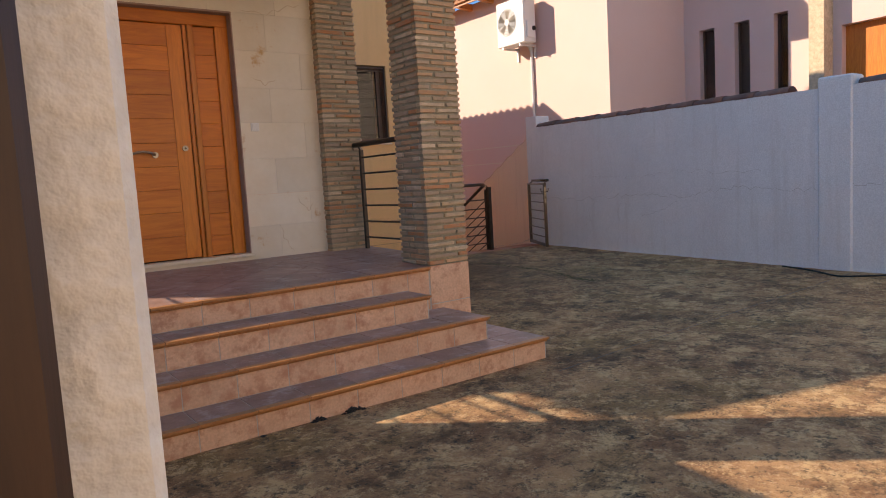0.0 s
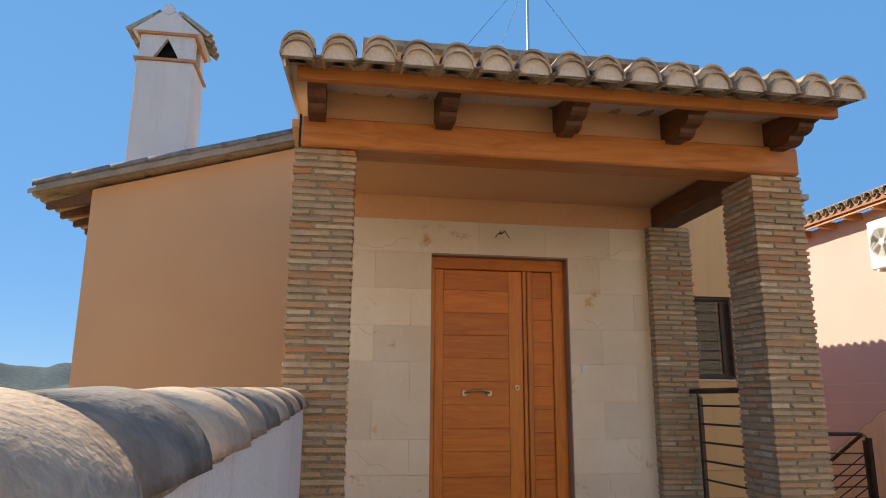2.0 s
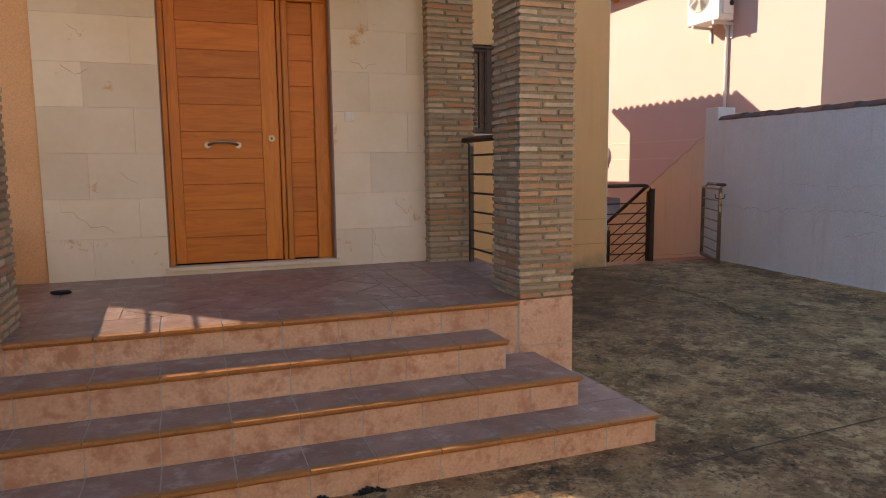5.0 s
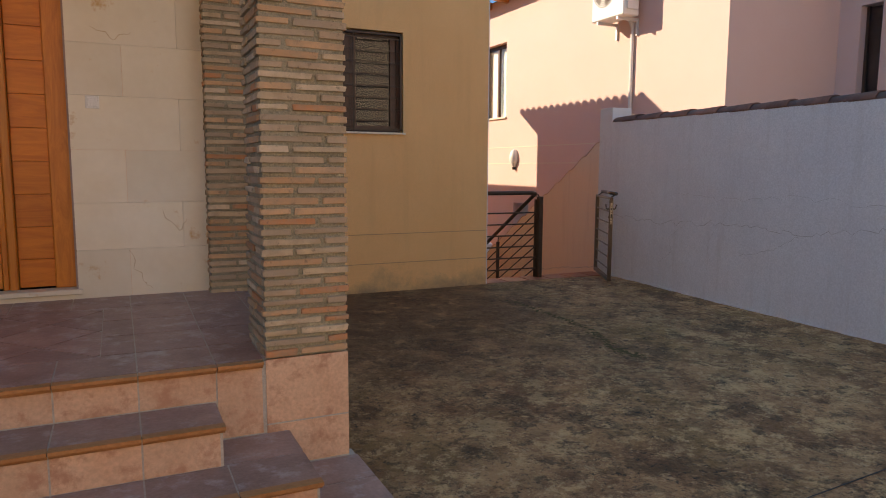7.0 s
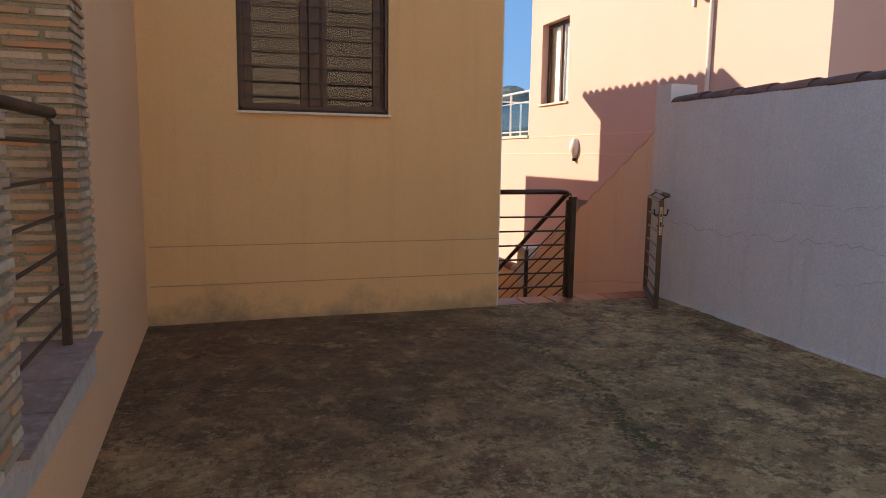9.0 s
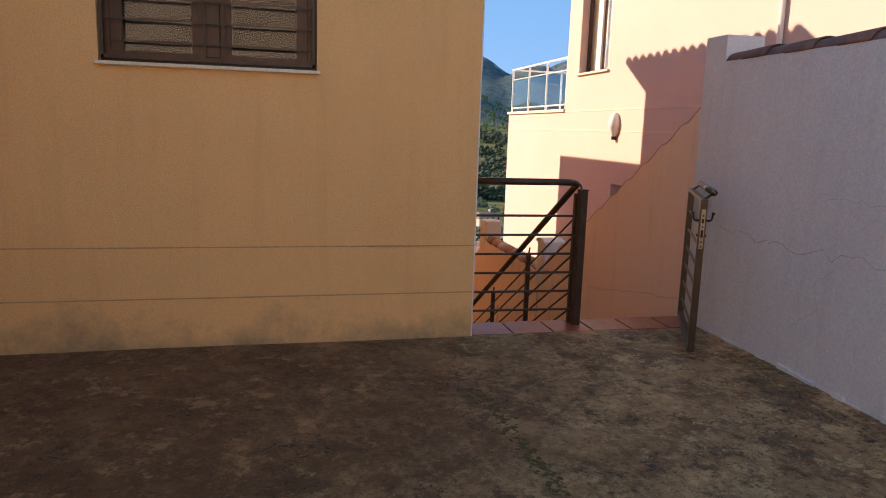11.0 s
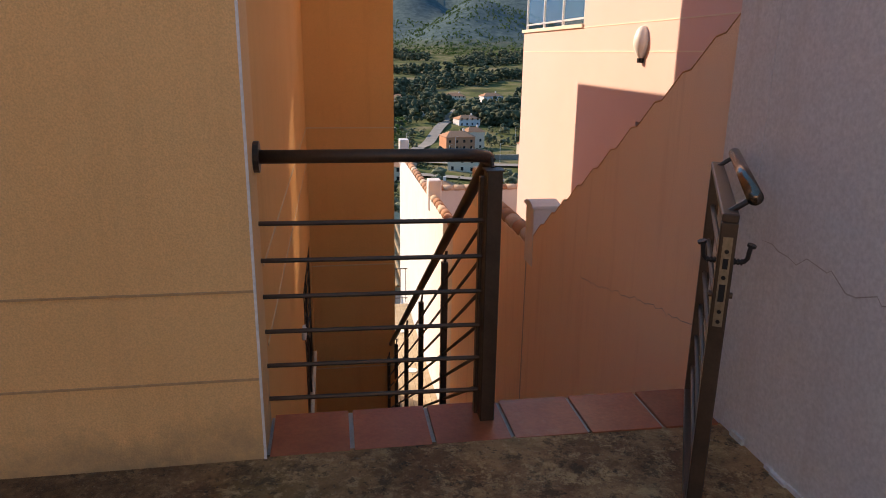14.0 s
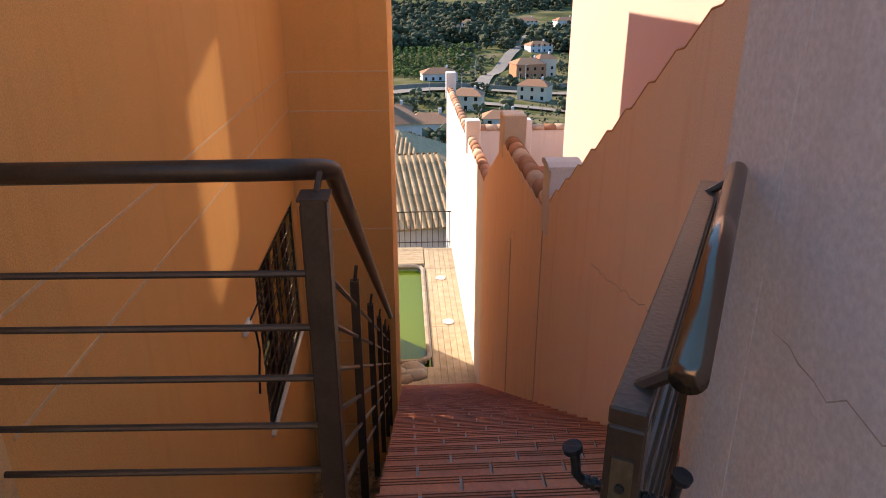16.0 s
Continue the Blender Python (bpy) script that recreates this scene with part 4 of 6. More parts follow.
for xa, xb, tall in ((2.39, 2.50, 0.035), (2.58, 2.77, 0.04), (2.08, 2.14, 0.015)):
    for k in range(170):
        q = rnd.random()
        r = rnd.uniform(0.004, 0.009)
        z = -0.108 + tall * rnd.random() * math.sin(math.pi * q)
        bmesh.ops.create_icosphere(bm, subdivisions=1, radius=r, matrix=Matrix.Translation((xa + (xb - xa) * q, 4.292 - rnd.uniform(0, 0.022), z)) @ Matrix.Diagonal((1.3, 0.7, 0.8, 1)))
tagged(link("moss_clump", bm, M["black"]), "small black grains clumped at the foot of the steps", "moss", kind="stuff")

# ---- house: window, west wing roof, chimney, antenna ----
def grille_window(name, label, axis, plane, u0, u1, z0, z1, bars, outward, sill_mat, mull=True):
    """A two-leaf brown window, set back in its opening, with a sill and an iron grille."""
    ob = thing(name, label, "window", kind="structure", at=(plane, (u0 + u1) / 2, z0) if axis == "x" else ((u0 + u1) / 2, plane, z0))

    def b(ua, ub, da, db, za, zb, bev=0.0):
        lo, hi = sorted((plane + outward * da, plane + outward * db))
        return bx(lo, hi, ua, ub, za, zb, bevel=bev) if axis == "x" else bx(ua, ub, lo, hi, za, zb, bevel=bev)
    fw = 0.055
    part("window_frame", b(u0, u0 + fw, -0.14, -0.08, z0, z1), M["winbrown"], ob)
    part("window_frame", b(u1 - fw, u1, -0.14, -0.08, z0, z1), M["winbrown"], ob)
    part("window_frame", b(u0 + fw, u1 - fw, -0.14, -0.08, z0, z0 + fw + 0.02), M["winbrown"], ob)
    part("window_frame", b(u0 + fw, u1 - fw, -0.14, -0.08, z1 - fw, z1), M["winbrown"], ob)
    mid = (u0 + u1) / 2
    part("mullion", b(mid - 0.05, mid + 0.05, -0.135, -0.075, z0 + fw, z1 - fw, 0.004), M["winbrown"], ob)
    for a, c in ((u0 + fw, mid - 0.05), (mid + 0.05, u1 - fw)):
        p = part("pane", b(a, c, -0.115, -0.109, z0 + fw, z1 - fw), M["pane"], ob)
        p.visible_shadow = False
        part("sash", b(a, a + 0.07, -0.125, -0.09, z0 + fw, z1 - fw, 0.003), M["winbrown"], ob)
        part("sash", b(c - 0.07, c, -0.125, -0.09, z0 + fw, z1 - fw, 0.003), M["winbrown"], ob)
    # sheet behind the panes whose black colour stands for the unlit room
    part("blind", b(u0 + fw, u1 - fw, -0.30, -0.29, z0, z1), M["dark"], ob, "near-black sheet painted as the unlit room")
    part("window_sill", b(u0 - 0.02, u1 + 0.02, -0.08, 0.035, z0 - 0.022, z0, 0.003), sill_mat, ob)
    g = part("grille", b(u0 + 0.012, u0 + 0.03, -0.035, -0.012, z0 + 0.02, z1 - 0.01), M["iron"], ob, "brown iron window grille")
    part("upright", b(u1 - 0.03, u1 - 0.012, -0.035, -0.012, z0 + 0.02, z1 - 0.01), M["iron"], g)
    for q in (mid - 0.04, mid + 0.075):
        part("upright", b(q - 0.007, q + 0.007, -0.03, -0.016, z0 + 0.02, z1 - 0.01), M["iron"], g)
    part("upright", b(u0 + 0.012, u1 - 0.012, -0.035, -0.012, z1 - 0.04, z1 - 0.02), M["iron"], g)
    part("upright", b(u0 + 0.012, u1 - 0.012, -0.035, -0.012, z0 + 0.02, z0 + 0.04), M["iron"], g)
    for k in range(bars):
        z = z0 + 0.04 + (z1 - z0 - 0.08) * (k + 0.7) / bars
        part("bar", b(u0 + 0.02, u1 - 0.02, -0.028, -0.018, z - 0.0065, z + 0.0065), M["iron"], g)
    return ob


grille_window("window_1", "brown framed window behind a horizontal iron grille", "y", 9.477, 4.99, 6.295, 1.83, 2.945, 8, -1, M["cream"])
grille_window("window_2", "brown basement window with an iron grille beside the steps", "x", 7.405, 12.76, 14.60, -1.86, -0.50, 9, 1, M["cream"])


def tile_row(parent, p0, p1, n, r, mtl, name="ridge_tile", seg=9, drop=0.0):
    """Overlapping half-round tiles in one line from p0 to p1, each a piece of its own."""
    p0, p1 = Vector(p0), Vector(p1)
    d = p1 - p0
    step = d.length / n
    rot = d.to_track_quat("Y", "Z").to_matrix().to_4x4()
    bm = bmesh.new()
    barrel(bm, step * 1.14, r, r * 0.86, 0.014, seg)
    me = [mesh_of(bm, name, mtl[0])]
    if len(mtl) > 1:
        c = me[0].copy()
        c.materials[0] = mtl[1]
        me.append(c)
    for k in range(n):
        m = Matrix.Translation(p0 + d * (k / n)) @ rot @ Matrix.Rotation(0.03, 4, "X") @ Matrix.Rotation(rnd.uniform(-0.02, 0.02), 4, "Z")
        dark = len(me) > 1 and rnd.random() < 0.4
        ob = piece(name, me[1 if dark else 0], m, parent)
        for poly in ob.data.polygons:
            poly.use_smooth = True


# caps of the two garden walls
lcap_me = []
for mtl in (M["captan"], M["capdark"]):
    bm = bmesh.new()
    barrel(bm, 0.46, 0.130, 0.154, 0.016, 20, Matrix.Diagonal((1, 1, 0.74, 1)))
    for f in bm.faces:
        f.smooth = True
    lcap_me.append(mesh_of(bm, "cap_tile", mtl))
for k in range(10):
    y = 1.01 + 0.392 * k
    piece("cap_tile", lcap_me[(0, 1, 0, 0, 1, 0, 1, 0, 1, 0)[k]], Matrix.Translation((0.672 + rnd.uniform(-0.003, 0.003), y, 1.435 + 0.0155 * (y - 1.0))) @ Matrix.Rotation(rnd.uniform(-0.012, 0.012), 4, "Z"), lwall)
bm = bmesh.new()
prof_y = [1.0 + 4.12 * k / 260 for k in range(261)]
low, high = [], []
for y in prof_y:
    base = 1.442 + 0.0155 * (y - 1)
    low.append([bm.verts.new((x, y, base - 0.020 - 0.007 * noise.noise((y * 11, 3, 0)) - 0.004 * noise.noise((y * 41, 1, 0)))) for x in (0.79, 0.8035 + 0.003 * noise.noise((y * 23, 0, 0)))])
    high.append([bm.verts.new((x, y, base + 0.002)) for x in (0.79, 0.805 + 0.004 * noise.noise((y * 17, 7, 0)))])
for k in range(260):
    for p, q in ((low[k], low[k + 1]), (high[k], high[k + 1])):
        bm.faces.new((p[0], p[1], q[1], q[0]))
    bm.faces.new((low[k][1], high[k][1], high[k + 1][1], low[k + 1][1]))
    bm.faces.new((low[k][0], high[k][0], high[k + 1][0], low[k + 1][0]))
bm.faces.new((low[0][0], low[0][1], high[0][1], high[0][0]))
bm.faces.new((low[-1][0], low[-1][1], high[-1][1], high[-1][0]))
part("mortar_bed", bm, M["mortar"], lwall, "crumbling grey mortar under the cap tiles")
M["rightcap"] = mat("dark_red_cap_tile", (0.14, 0.072, 0.058), (0.32, 0.15, 0.105), 4, 0.8, 0.4, 70, piece=0.5)
bm = bmesh.new()
barrel(bm, 0.52, 0.132, 0.118, 0.016, 14, Matrix.Diagonal((1, 1, 0.66, 1)))
for f in bm.faces:
    f.smooth = True
rcap = mesh_of(bm, "cap_tile", M["rightcap"])
y = 9.04
while y > -5.9:
    if not 4.0 < y + 0.2 < 4.85:
        piece("cap_tile", rcap, Matrix.Translation((9.405, y, 2.046)) @ Matrix.Rotation(-0.02, 4, "X"), bwall)
    y -= 0.44
M["crackdark"] = mat("crack_line", (0.38, 0.36, 0.34), (0.50, 0.48, 0.46), 20, 0.9, 0)
for k, (pts, w) in enumerate((([(4.0, 0.92), (5.0, 0.86), (5.8, 0.92), (6.6, 0.80), (7.4, 0.86), (8.6, 0.78), (9.4, 0.83)], 0.004), ([(5.4, 1.10), (6.6, 1.16), (7.6, 1.10), (8.4, 1.16)], 0.0022),
                              ([(6.6, 0.80), (6.9, 0.62), (7.3, 0.52)], 0.0025), ([(7.6, 0.84), (7.75, 0.6), (7.7, 0.4)], 0.002), ([(8.1, 0.8), (8.35, 0.62), (8.3, 0.45), (8.5, 0.3)], 0.002), ([(2.0, 0.95), (3.0, 1.0), (4.0, 0.92)], 0.003))):
    crack("crack", pts, "x", 9.2785, M["crackdark"], w * 0.8, bwall, 0.55, 40 + k, 14)
bm = bmesh.new()
y = 0.0
while y < 9.4:
    w = rnd.uniform(0.03, 0.12)
    z = ground_z(9.2, y)
    box(bm, 9.262 + rnd.uniform(0, 0.012), 9.284, y, y + w, z - 0.02, z + rnd.uniform(0.01, 0.035))
    y += w + rnd.choice((0, 0, 0, 0.15))
part("render_edge", bm, M["white"], bwall, "flaking whitewash along the foot")

# west wing roof
wing = thing("wing_roof", "grey tiled verge and eaves of the west wing", "roof", kind="structure", at=(-1, 9, 4))
part("roof_deck", pr([(-2.45, 3.78), (0.75, 4.69), (0.75, 4.76), (-2.45, 3.85)], "y", 8.86, 13.6), M["rooftile"], wing)
part("verge_board", pr([(-2.43, 3.79), (0.75, 4.70), (0.75, 4.82), (-2.43, 3.91)], "y", 8.80, 8.86), M["stone"], wing)
tile_row(wing, (-2.46, 8.88, 3.85), (0.75, 8.88, 4.77), 8, 0.10, [M["capdark"]], "verge_tile")
for k in range(12):
    part("rafter", pr([(-2.38, 3.65), (-1.90, 3.74), (-1.90, 3.88), (-2.38, 3.72)], "y", 9.0 + 0.42 * k, 9.08 + 0.42 * k), M["darkwood"], wing)
bm = bmesh.new()
for k in range(22):
    barrel(bm, 0.3, 0.08, 0.075, 0.014, 7, Matrix.Translation((-2.53, 8.94 + 0.22 * k, 3.78)) @ Matrix.Rotation(-math.pi / 2, 4, "Z") @ Matrix.Rotation(0.38, 4, "X"))
part("eave_tiles", bm, M["rooftile"], wing)


def chimney(x0, x1, y0, y1, zb, zt, label):
    """A white rendered chimney with a moulded band, smoke openings and a small tiled gable cap."""
    ob = thing("chimney", label, "chimney", kind="structure", at=((x0 + x1) / 2, (y0 + y1) / 2, zb))
    part("stack", bx(x0, x1, y0, y1, zb, zt, 0.01), M["white"], ob)
    part("band", bx(x0 - 0.03, x1 + 0.03, y0 - 0.03, y1 + 0.03, zt, zt + 0.035), M["redtile"], ob)
    w = x1 - x0
    xm = (x0 + x1) / 2
    h = 0.34
    z0 = zt + 0.035
    tri = w * 0.24
    for ya, yb in ((y0 + 0.02, y0 + 0.09), (y1 - 0.09, y1 - 0.02)):
        bm = bmesh.new()
        prism(bm, [(x0 + 0.02, z0), (xm - tri, z0), (xm, z0 + h - 0.03), (xm, z0 + h), (x0 + 0.02, z0 + h)], "y", ya, yb)
        prism(bm, [(xm + tri, z0), (x1 - 0.02, z0), (x1 - 0.02, z0 + h), (xm, z0 + h), (xm, z0 + h - 0.03)], "y", ya, yb)
        part("hood_wall", bm, M["white"], ob)
    part("flue", bx(x0 + 0.1, x1 - 0.1, y0 + 0.2, y1 - 0.2, z0, z0 + h - 0.02), M["dark"], ob, "near-black block in the flue")
    for sx in (x0 + 0.02, x1 - 0.08):
        part("hood_wall", bx(sx, sx + 0.06, y0 + 0.09, y0 + 0.22, z0, z0 + h), M["white"], ob)
        part("hood_wall", bx(sx, sx + 0.06, y1 - 0.22, y1 - 0.09, z0, z0 + h), M["white"], ob)
    z1 = z0 + h
    part("band", bx(x0 - 0.02, x1 + 0.02, y0 - 0.02, y1 + 0.02, z1, z1 + 0.03), M["redtile"], ob)
    hi = z1 + 0.03 + w * 0.42
    part("gable", pr([(x0 - 0.08, z1 + 0.03), (x1 + 0.08, z1 + 0.03), (xm + 0.07, hi), (xm - 0.07, hi)], "y", y0 - 0.03, y1 + 0.03), M["white"], ob)
    for sg in (-1, 1):
        bm = bmesh.new()
        nn = 4
        for k in range(nn):
            yy = y0 + (y1 - y0) * (k + 0.5) / nn
            barrel(bm, w * 0.72, 0.085, 0.07, 0.014, 7, Matrix.Translation((xm + sg * (w / 2 + 0.15), yy, z1 + 0.03)) @ Matrix.Rotation(sg * math.pi / 2, 4, "Z") @ Matrix.Rotation(0.66, 4, "X"))
        part("cap_tiles", bm, M["rooftile"], ob)
    part("ridge", tb([(xm, y0 - 0.05, hi + 0.02), (xm, y1 + 0.05, hi + 0.02)], 0.075, 12), M["white"], ob)
    return ob


chimney(-1.74, -1.03, 9.5, 10.2, 4.0, 5.83, "white rendered chimney with gabled tile cap on the wing")
ant = thing("antenna", "thin grey television antenna mast with guy wires", "antenna", at=(3.5, 9.5, 4.4))
part("mast", tb([(3.5, 9.5, 4.4), (3.52, 9.5, 8.0)], 0.022, 8), M["chrome"], ant)
part("boom", tb([(3.52, 9.5, 7.75), (3.95, 9.6, 7.75)], 0.01, 6), M["chrome"], ant)
for k in range(6):
    part("element", tb([(3.55 + 0.06 * k, 9.35, 7.75), (3.55 + 0.06 * k, 9.75, 7.75)], 0.005, 5), M["chrome"], ant)
for p in ((1.3, 9.6, 4.7), (6.0, 9.8, 4.6), (2.6, 12.5, 4.6)):
    part("guy_wire", tb([(3.52, 9.5, 7.6), p], 0.003, 4), M["iron"], ant)
# main roof, seen only as the eave over the stairs
mroof = thing("main_roof", "clay tiled eaves of the house above the stairs", "roof", kind="structure", at=(6, 14, 4.5))
part("roof_deck", bx(-1.5, 7.75, 9.60, 14.9, 4.45, 4.53), M["rooftile"], mroof)
# unseen flat top of the added shading storey
part("roof_deck", bx(1.2, 7.0, 11.0, 14.2, 7.15, 7.25), M["rooftile"], mroof)
part("roof_deck", bx(6.5, 8.78, 14.6, 18.7, 4.56, 4.66), M["rooftile"], mroof)
bm = bmesh.new()
for k in range(18):
    barrel(bm, 0.5, 0.1, 0.09, 0.014, 7, Matrix.Translation((8.86, 14.66 + 0.235 * k, 4.60)) @ Matrix.Rotation(math.pi / 2, 4, "Z"))
part("eave_tiles", bm, M["rooftile"], mroof)

# wooden gate leaf at the entrance
gl = thing("wooden_gate", "dark brown wooden gate leaf against the pier", "gate", at=(0.6, 0.95, -0.1))
for k in range(5):
    part("board", bx(0.846 - 0.13 * (k + 1), 0.846 - 0.13 * k - 0.006, 0.945, 0.983, -0.08, 2.0, 0.005), M["gatewood"], gl)

# black cable on the forecourt
cable_run = ((9.19, 5.11), (9.13, 4.88), (9.06, 4.67), (8.95, 4.50), (8.84, 4.35), (8.82, 4.26), (8.86, 4.18), (8.98, 4.04), (9.11, 3.91), (9.14, 3.6), (9.05, 3.3))
cab = tagged(link("cable", tb([(x, y, ground_z(x, y) + 0.013) for x, y in cable_run], 0.011, 6), M["black"]), "loose black cable lying on the concrete", "cable")
# moss growing along a crack
M["moss"] = mat("dark_moss", (0.07, 0.048, 0.012), (0.11, 0.085, 0.022), 25, 0.95, 0.5, 90)
bm = bmesh.new()
line = ((7.14, 8.48), (7.18, 7.88), (7.16, 7.12), (6.98, 6.56), (7.02, 6.23))
for (xa, ya), (xb, yb) in zip(line, line[1:]):
    for k in range(110):
        q = rnd.random()
        wob = 0.05 * noise.noise((ya + (yb - ya) * q, 3.3, 0)) * 3
        x, y = xa + (xb - xa) * q + wob + rnd.gauss(0, 0.028), ya + (yb - ya) * q + rnd.gauss(0, 0.03)
        r = rnd.uniform(0.004, 0.022)
        bmesh.ops.create_icosphere(bm, subdivisions=1, radius=r, matrix=Matrix.Translation((x, y, ground_z(x, y) + 0.012 * noise.noise((x * 0.6, y * 0.6, 3)))) @ Matrix.Rotation(rnd.random() * 3, 4, "Z") @ Matrix.Diagonal((1, rnd.uniform(0.5, 1), 0.13, 1)))
tagged(link("moss_streak", bm, M["moss"]), "dark green moss along a crack in the concrete", "moss", kind="stuff")
# joint in the slab
jl = tagged(link("expansion_joint", bm := bmesh.new(), M["black"]), "dark expansion joint cut across the concrete", "joint", kind="structure")
jb = bmesh.new()
for k in range(24):
    xa, xb = 4.1 + 5.1 * k / 24, 4.1 + 5.1 * (k + 1) / 24
    ya, yb = 3.98 + 0.32 * k / 24, 3.98 + 0.32 * (k + 1) / 24
    za = ground_z(xa, ya) + 0.012 * noise.noise((xa * 0.6, ya * 0.6, 3)) + 0.003
    jb.faces.new([jb.verts.new(v) for v in ((xa, ya - 0.004, za), (xb, yb - 0.004, za), (xb, yb + 0.004, za), (xa, ya + 0.004, za))])
jb.to_mesh(jl.data)
jb.free()

# dead agave-like branches over the wall
def bare_branch(base, top, bend, label):
    ob = thing("bare_branch", label, "branch", at=base)
    b, t = Vector(base), Vector(top)
    pts = []
    for k in range(13):
        q = k / 12
        pts.append(b.lerp(t, q) + Vector(bend) * math.sin(q * math.pi))
    bm = bmesh.new()
    for k in range(12):
        tube(bm, [pts[k], pts[k + 1]], 0.016 * (1 - 0.7 * k / 12), 6)
    part("stem", bm, M["twig"], ob)
    for k in range(1, 12):
        for q in range(2):
            d = Vector((rnd.uniform(-1, 1), rnd.uniform(-0.4, 0.4), rnd.uniform(-0.1, 0.5))).normalized() * rnd.uniform(0.06, 0.22)
            p = pts[k].lerp(pts[k - 1], rnd.random())
            part("twig", tb([p, p + d * 0.6, p + d + Vector((0, 0, 0.02))], 0.0032, 4), M["twig"], ob)


M["twig"] = mat("dry_twig", (0.16, 0.12, 0.08), (0.26, 0.2, 0.14), 20, 0.9, 0.3)
bare_branch((-1.7, 4.2, 1.2), (-0.72, 4.2, 4.1), (0.12, 0, -0.2), "bare thorny dry branch rising above the wall")
bare_branch((-1.95, 4.5, 1.2), (-1.15, 4.5, 4.0), (0.08, 0, -0.1), "bare thorny dry branch rising above the wall")
bare_branch((-1.6, 4.0, 0.9), (-0.88, 4.0, 2.35), (-0.10, 0, 0.1), "bare thorny dry branch rising above the wall")
# added unseen walls close the street behind the walker; the peach one bounces light
tagged(link("wall_street", bx(-16, 24, -8.3, -8.0, -0.4, 7.6), M["bouncewall"]), "unseen peach wall added to bounce warm light", "wall", kind="structure")
tagged(link("wall_west", bx(-3.3, -3.0, -9.0, 0.9, -0.4, 1.6), M["white"]), "plain white wall beside the street", "wall", kind="structure")

# ---- stairs, railing, gate ----
land = thing("stair_landing", "red terracotta landing tiles with grey joints at the stair head", "landing", kind="structure", at=(8.4, 9.65, 0))
part("bed", bx(7.40, 9.85, 9.49, 9.80, -0.25, -0.008), M["grout"], land, "grey mortar bed")
terra = tile_mesh("terracotta_tile", M["terracotta"])
for k in range(6):
    xa = 7.41 + 0.3225 * k
    slab(terra, "terracotta_tile", xa + 0.006, min(xa + 0.3225, 9.275) - 0.006, 9.482, 9.80, -0.02, 0.006, land)
stairs = thing("stairs", "long flight of red terracotta tiled steps going down", "stairs", kind="structure", at=(9.1, 14, -3))
bm = bmesh.new()
NS, RI, TR = 34, 0.1755, 0.292
for i in range(NS):
    y = 9.80 + TR * i
    box(bm, 8.39, 9.85, y, y + TR, -7.2, -RI * (i + 1) - 0.012)
part("core", bm, M["grout"], stairs, "grey mortar core")
bm = bmesh.new()
prism(bm, [(-0.004, 0.0), (0.0, 0.006), (0.30, 0.006), (0.30, -0.02), (0.036, -0.02), (0.036, -0.022), (-0.004, -0.022)], "x", -0.5, 0.5)
# terracotta again, its colour brightened to imitate sunlight bounced onto the stairs
M["stepbright"] = mat("brightened_step_terracotta", (0.54, 0.16, 0.068), (0.66, 0.225, 0.10), 4, 0.45, 0.12, 60, piece=0.14)
nosed = mesh_of(bm, "step_tile", M["stepbright"])
bm = bmesh.new()
for q in range(3):
    box(bm, -0.5, 0.5, 0.012 + 0.016 * q, 0.0155 + 0.016 * q, 0.0055, 0.0085)
M["groove"] = mat("dark_groove", (0.22, 0.06, 0.03), (0.28, 0.085, 0.042), 9, 0.7, 0)
ribs = mesh_of(bm, "rib", M["groove"])
for i in range(NS):
    y, z = 9.80 + TR * i, -RI * (i + 1)
    off = 0.0 if i % 2 else 0.16
    edges = [8.375] + [e for e in (8.375 + off + 0.33 * k for k in range(0, 6)) if 8.45 < e < 9.8] + [9.845]
    for a, b in zip(edges, edges[1:]):
        m = Matrix.Translation(((a + b) / 2, y + TR, z)) @ Matrix.Rotation(math.pi, 4, "Z") @ Matrix.Diagonal((b - a - 0.014, 1, 1, 1))
        ob = piece("step_tile", nosed, m, stairs)
        piece("rib", ribs, m, stairs)
# saw-tooth skirting along the wall
tooth = mesh_of(pr([(-0.01, 0.0), (TR * 0.86, 0.0), (-0.01, 0.17)], "x", -0.009, 0.009), "skirting_tile", M["stepbright"])
for i in range(NS):
    piece("skirting_tile", tooth, Matrix.Translation((9.838, 9.81 + TR * i, -RI * (i + 1) + 0.005)), stairs)
tagged(link("pit_floor", bx(7.405, 8.39, 9.80, 14.84, -4.0, -3.85), M["concrete"]), "dark concrete floor beside the stairs", "floor", kind="structure")

rail = thing("stair_railing", "dark brown iron railing turning down beside the stairs", "railing", at=(8.29, 9.66, 0))
PX0, PY0 = 8.29, 9.665
part("post", bx(8.268, 8.328, 9.63, 9.70, 0.004, 1.065, 0.004), M["iron"], rail)
part("post_cap", bx(8.262, 8.334, 9.624, 9.706, 1.062, 1.068), M["iron"], rail)
part("post", bx(8.255, 8.325, 9.70, 9.735, 0.004, 1.03, 0.003), M["iron"], rail)
arc = [(7.42, 9.70, 1.117), (8.15, 9.70, 1.117)]
for k in range(1, 8):
    a = k / 7 * math.pi / 2
    arc.append((8.15 + 0.17 * math.sin(a), 9.70 + 0.17 * (1 - math.cos(a)), 1.117 - 0.05 * (k / 7) ** 2))
d = Vector((0, TR, -RI)).normalized()
end = Vector(arc[-1])
arc += [tuple(end + d * 1.0), tuple(end + d * 4.2), tuple(end + d * 9.5)]
part("handrail", tb(arc, 0.026, 14), M["iron"], rail, "rounded brown handrail", True)
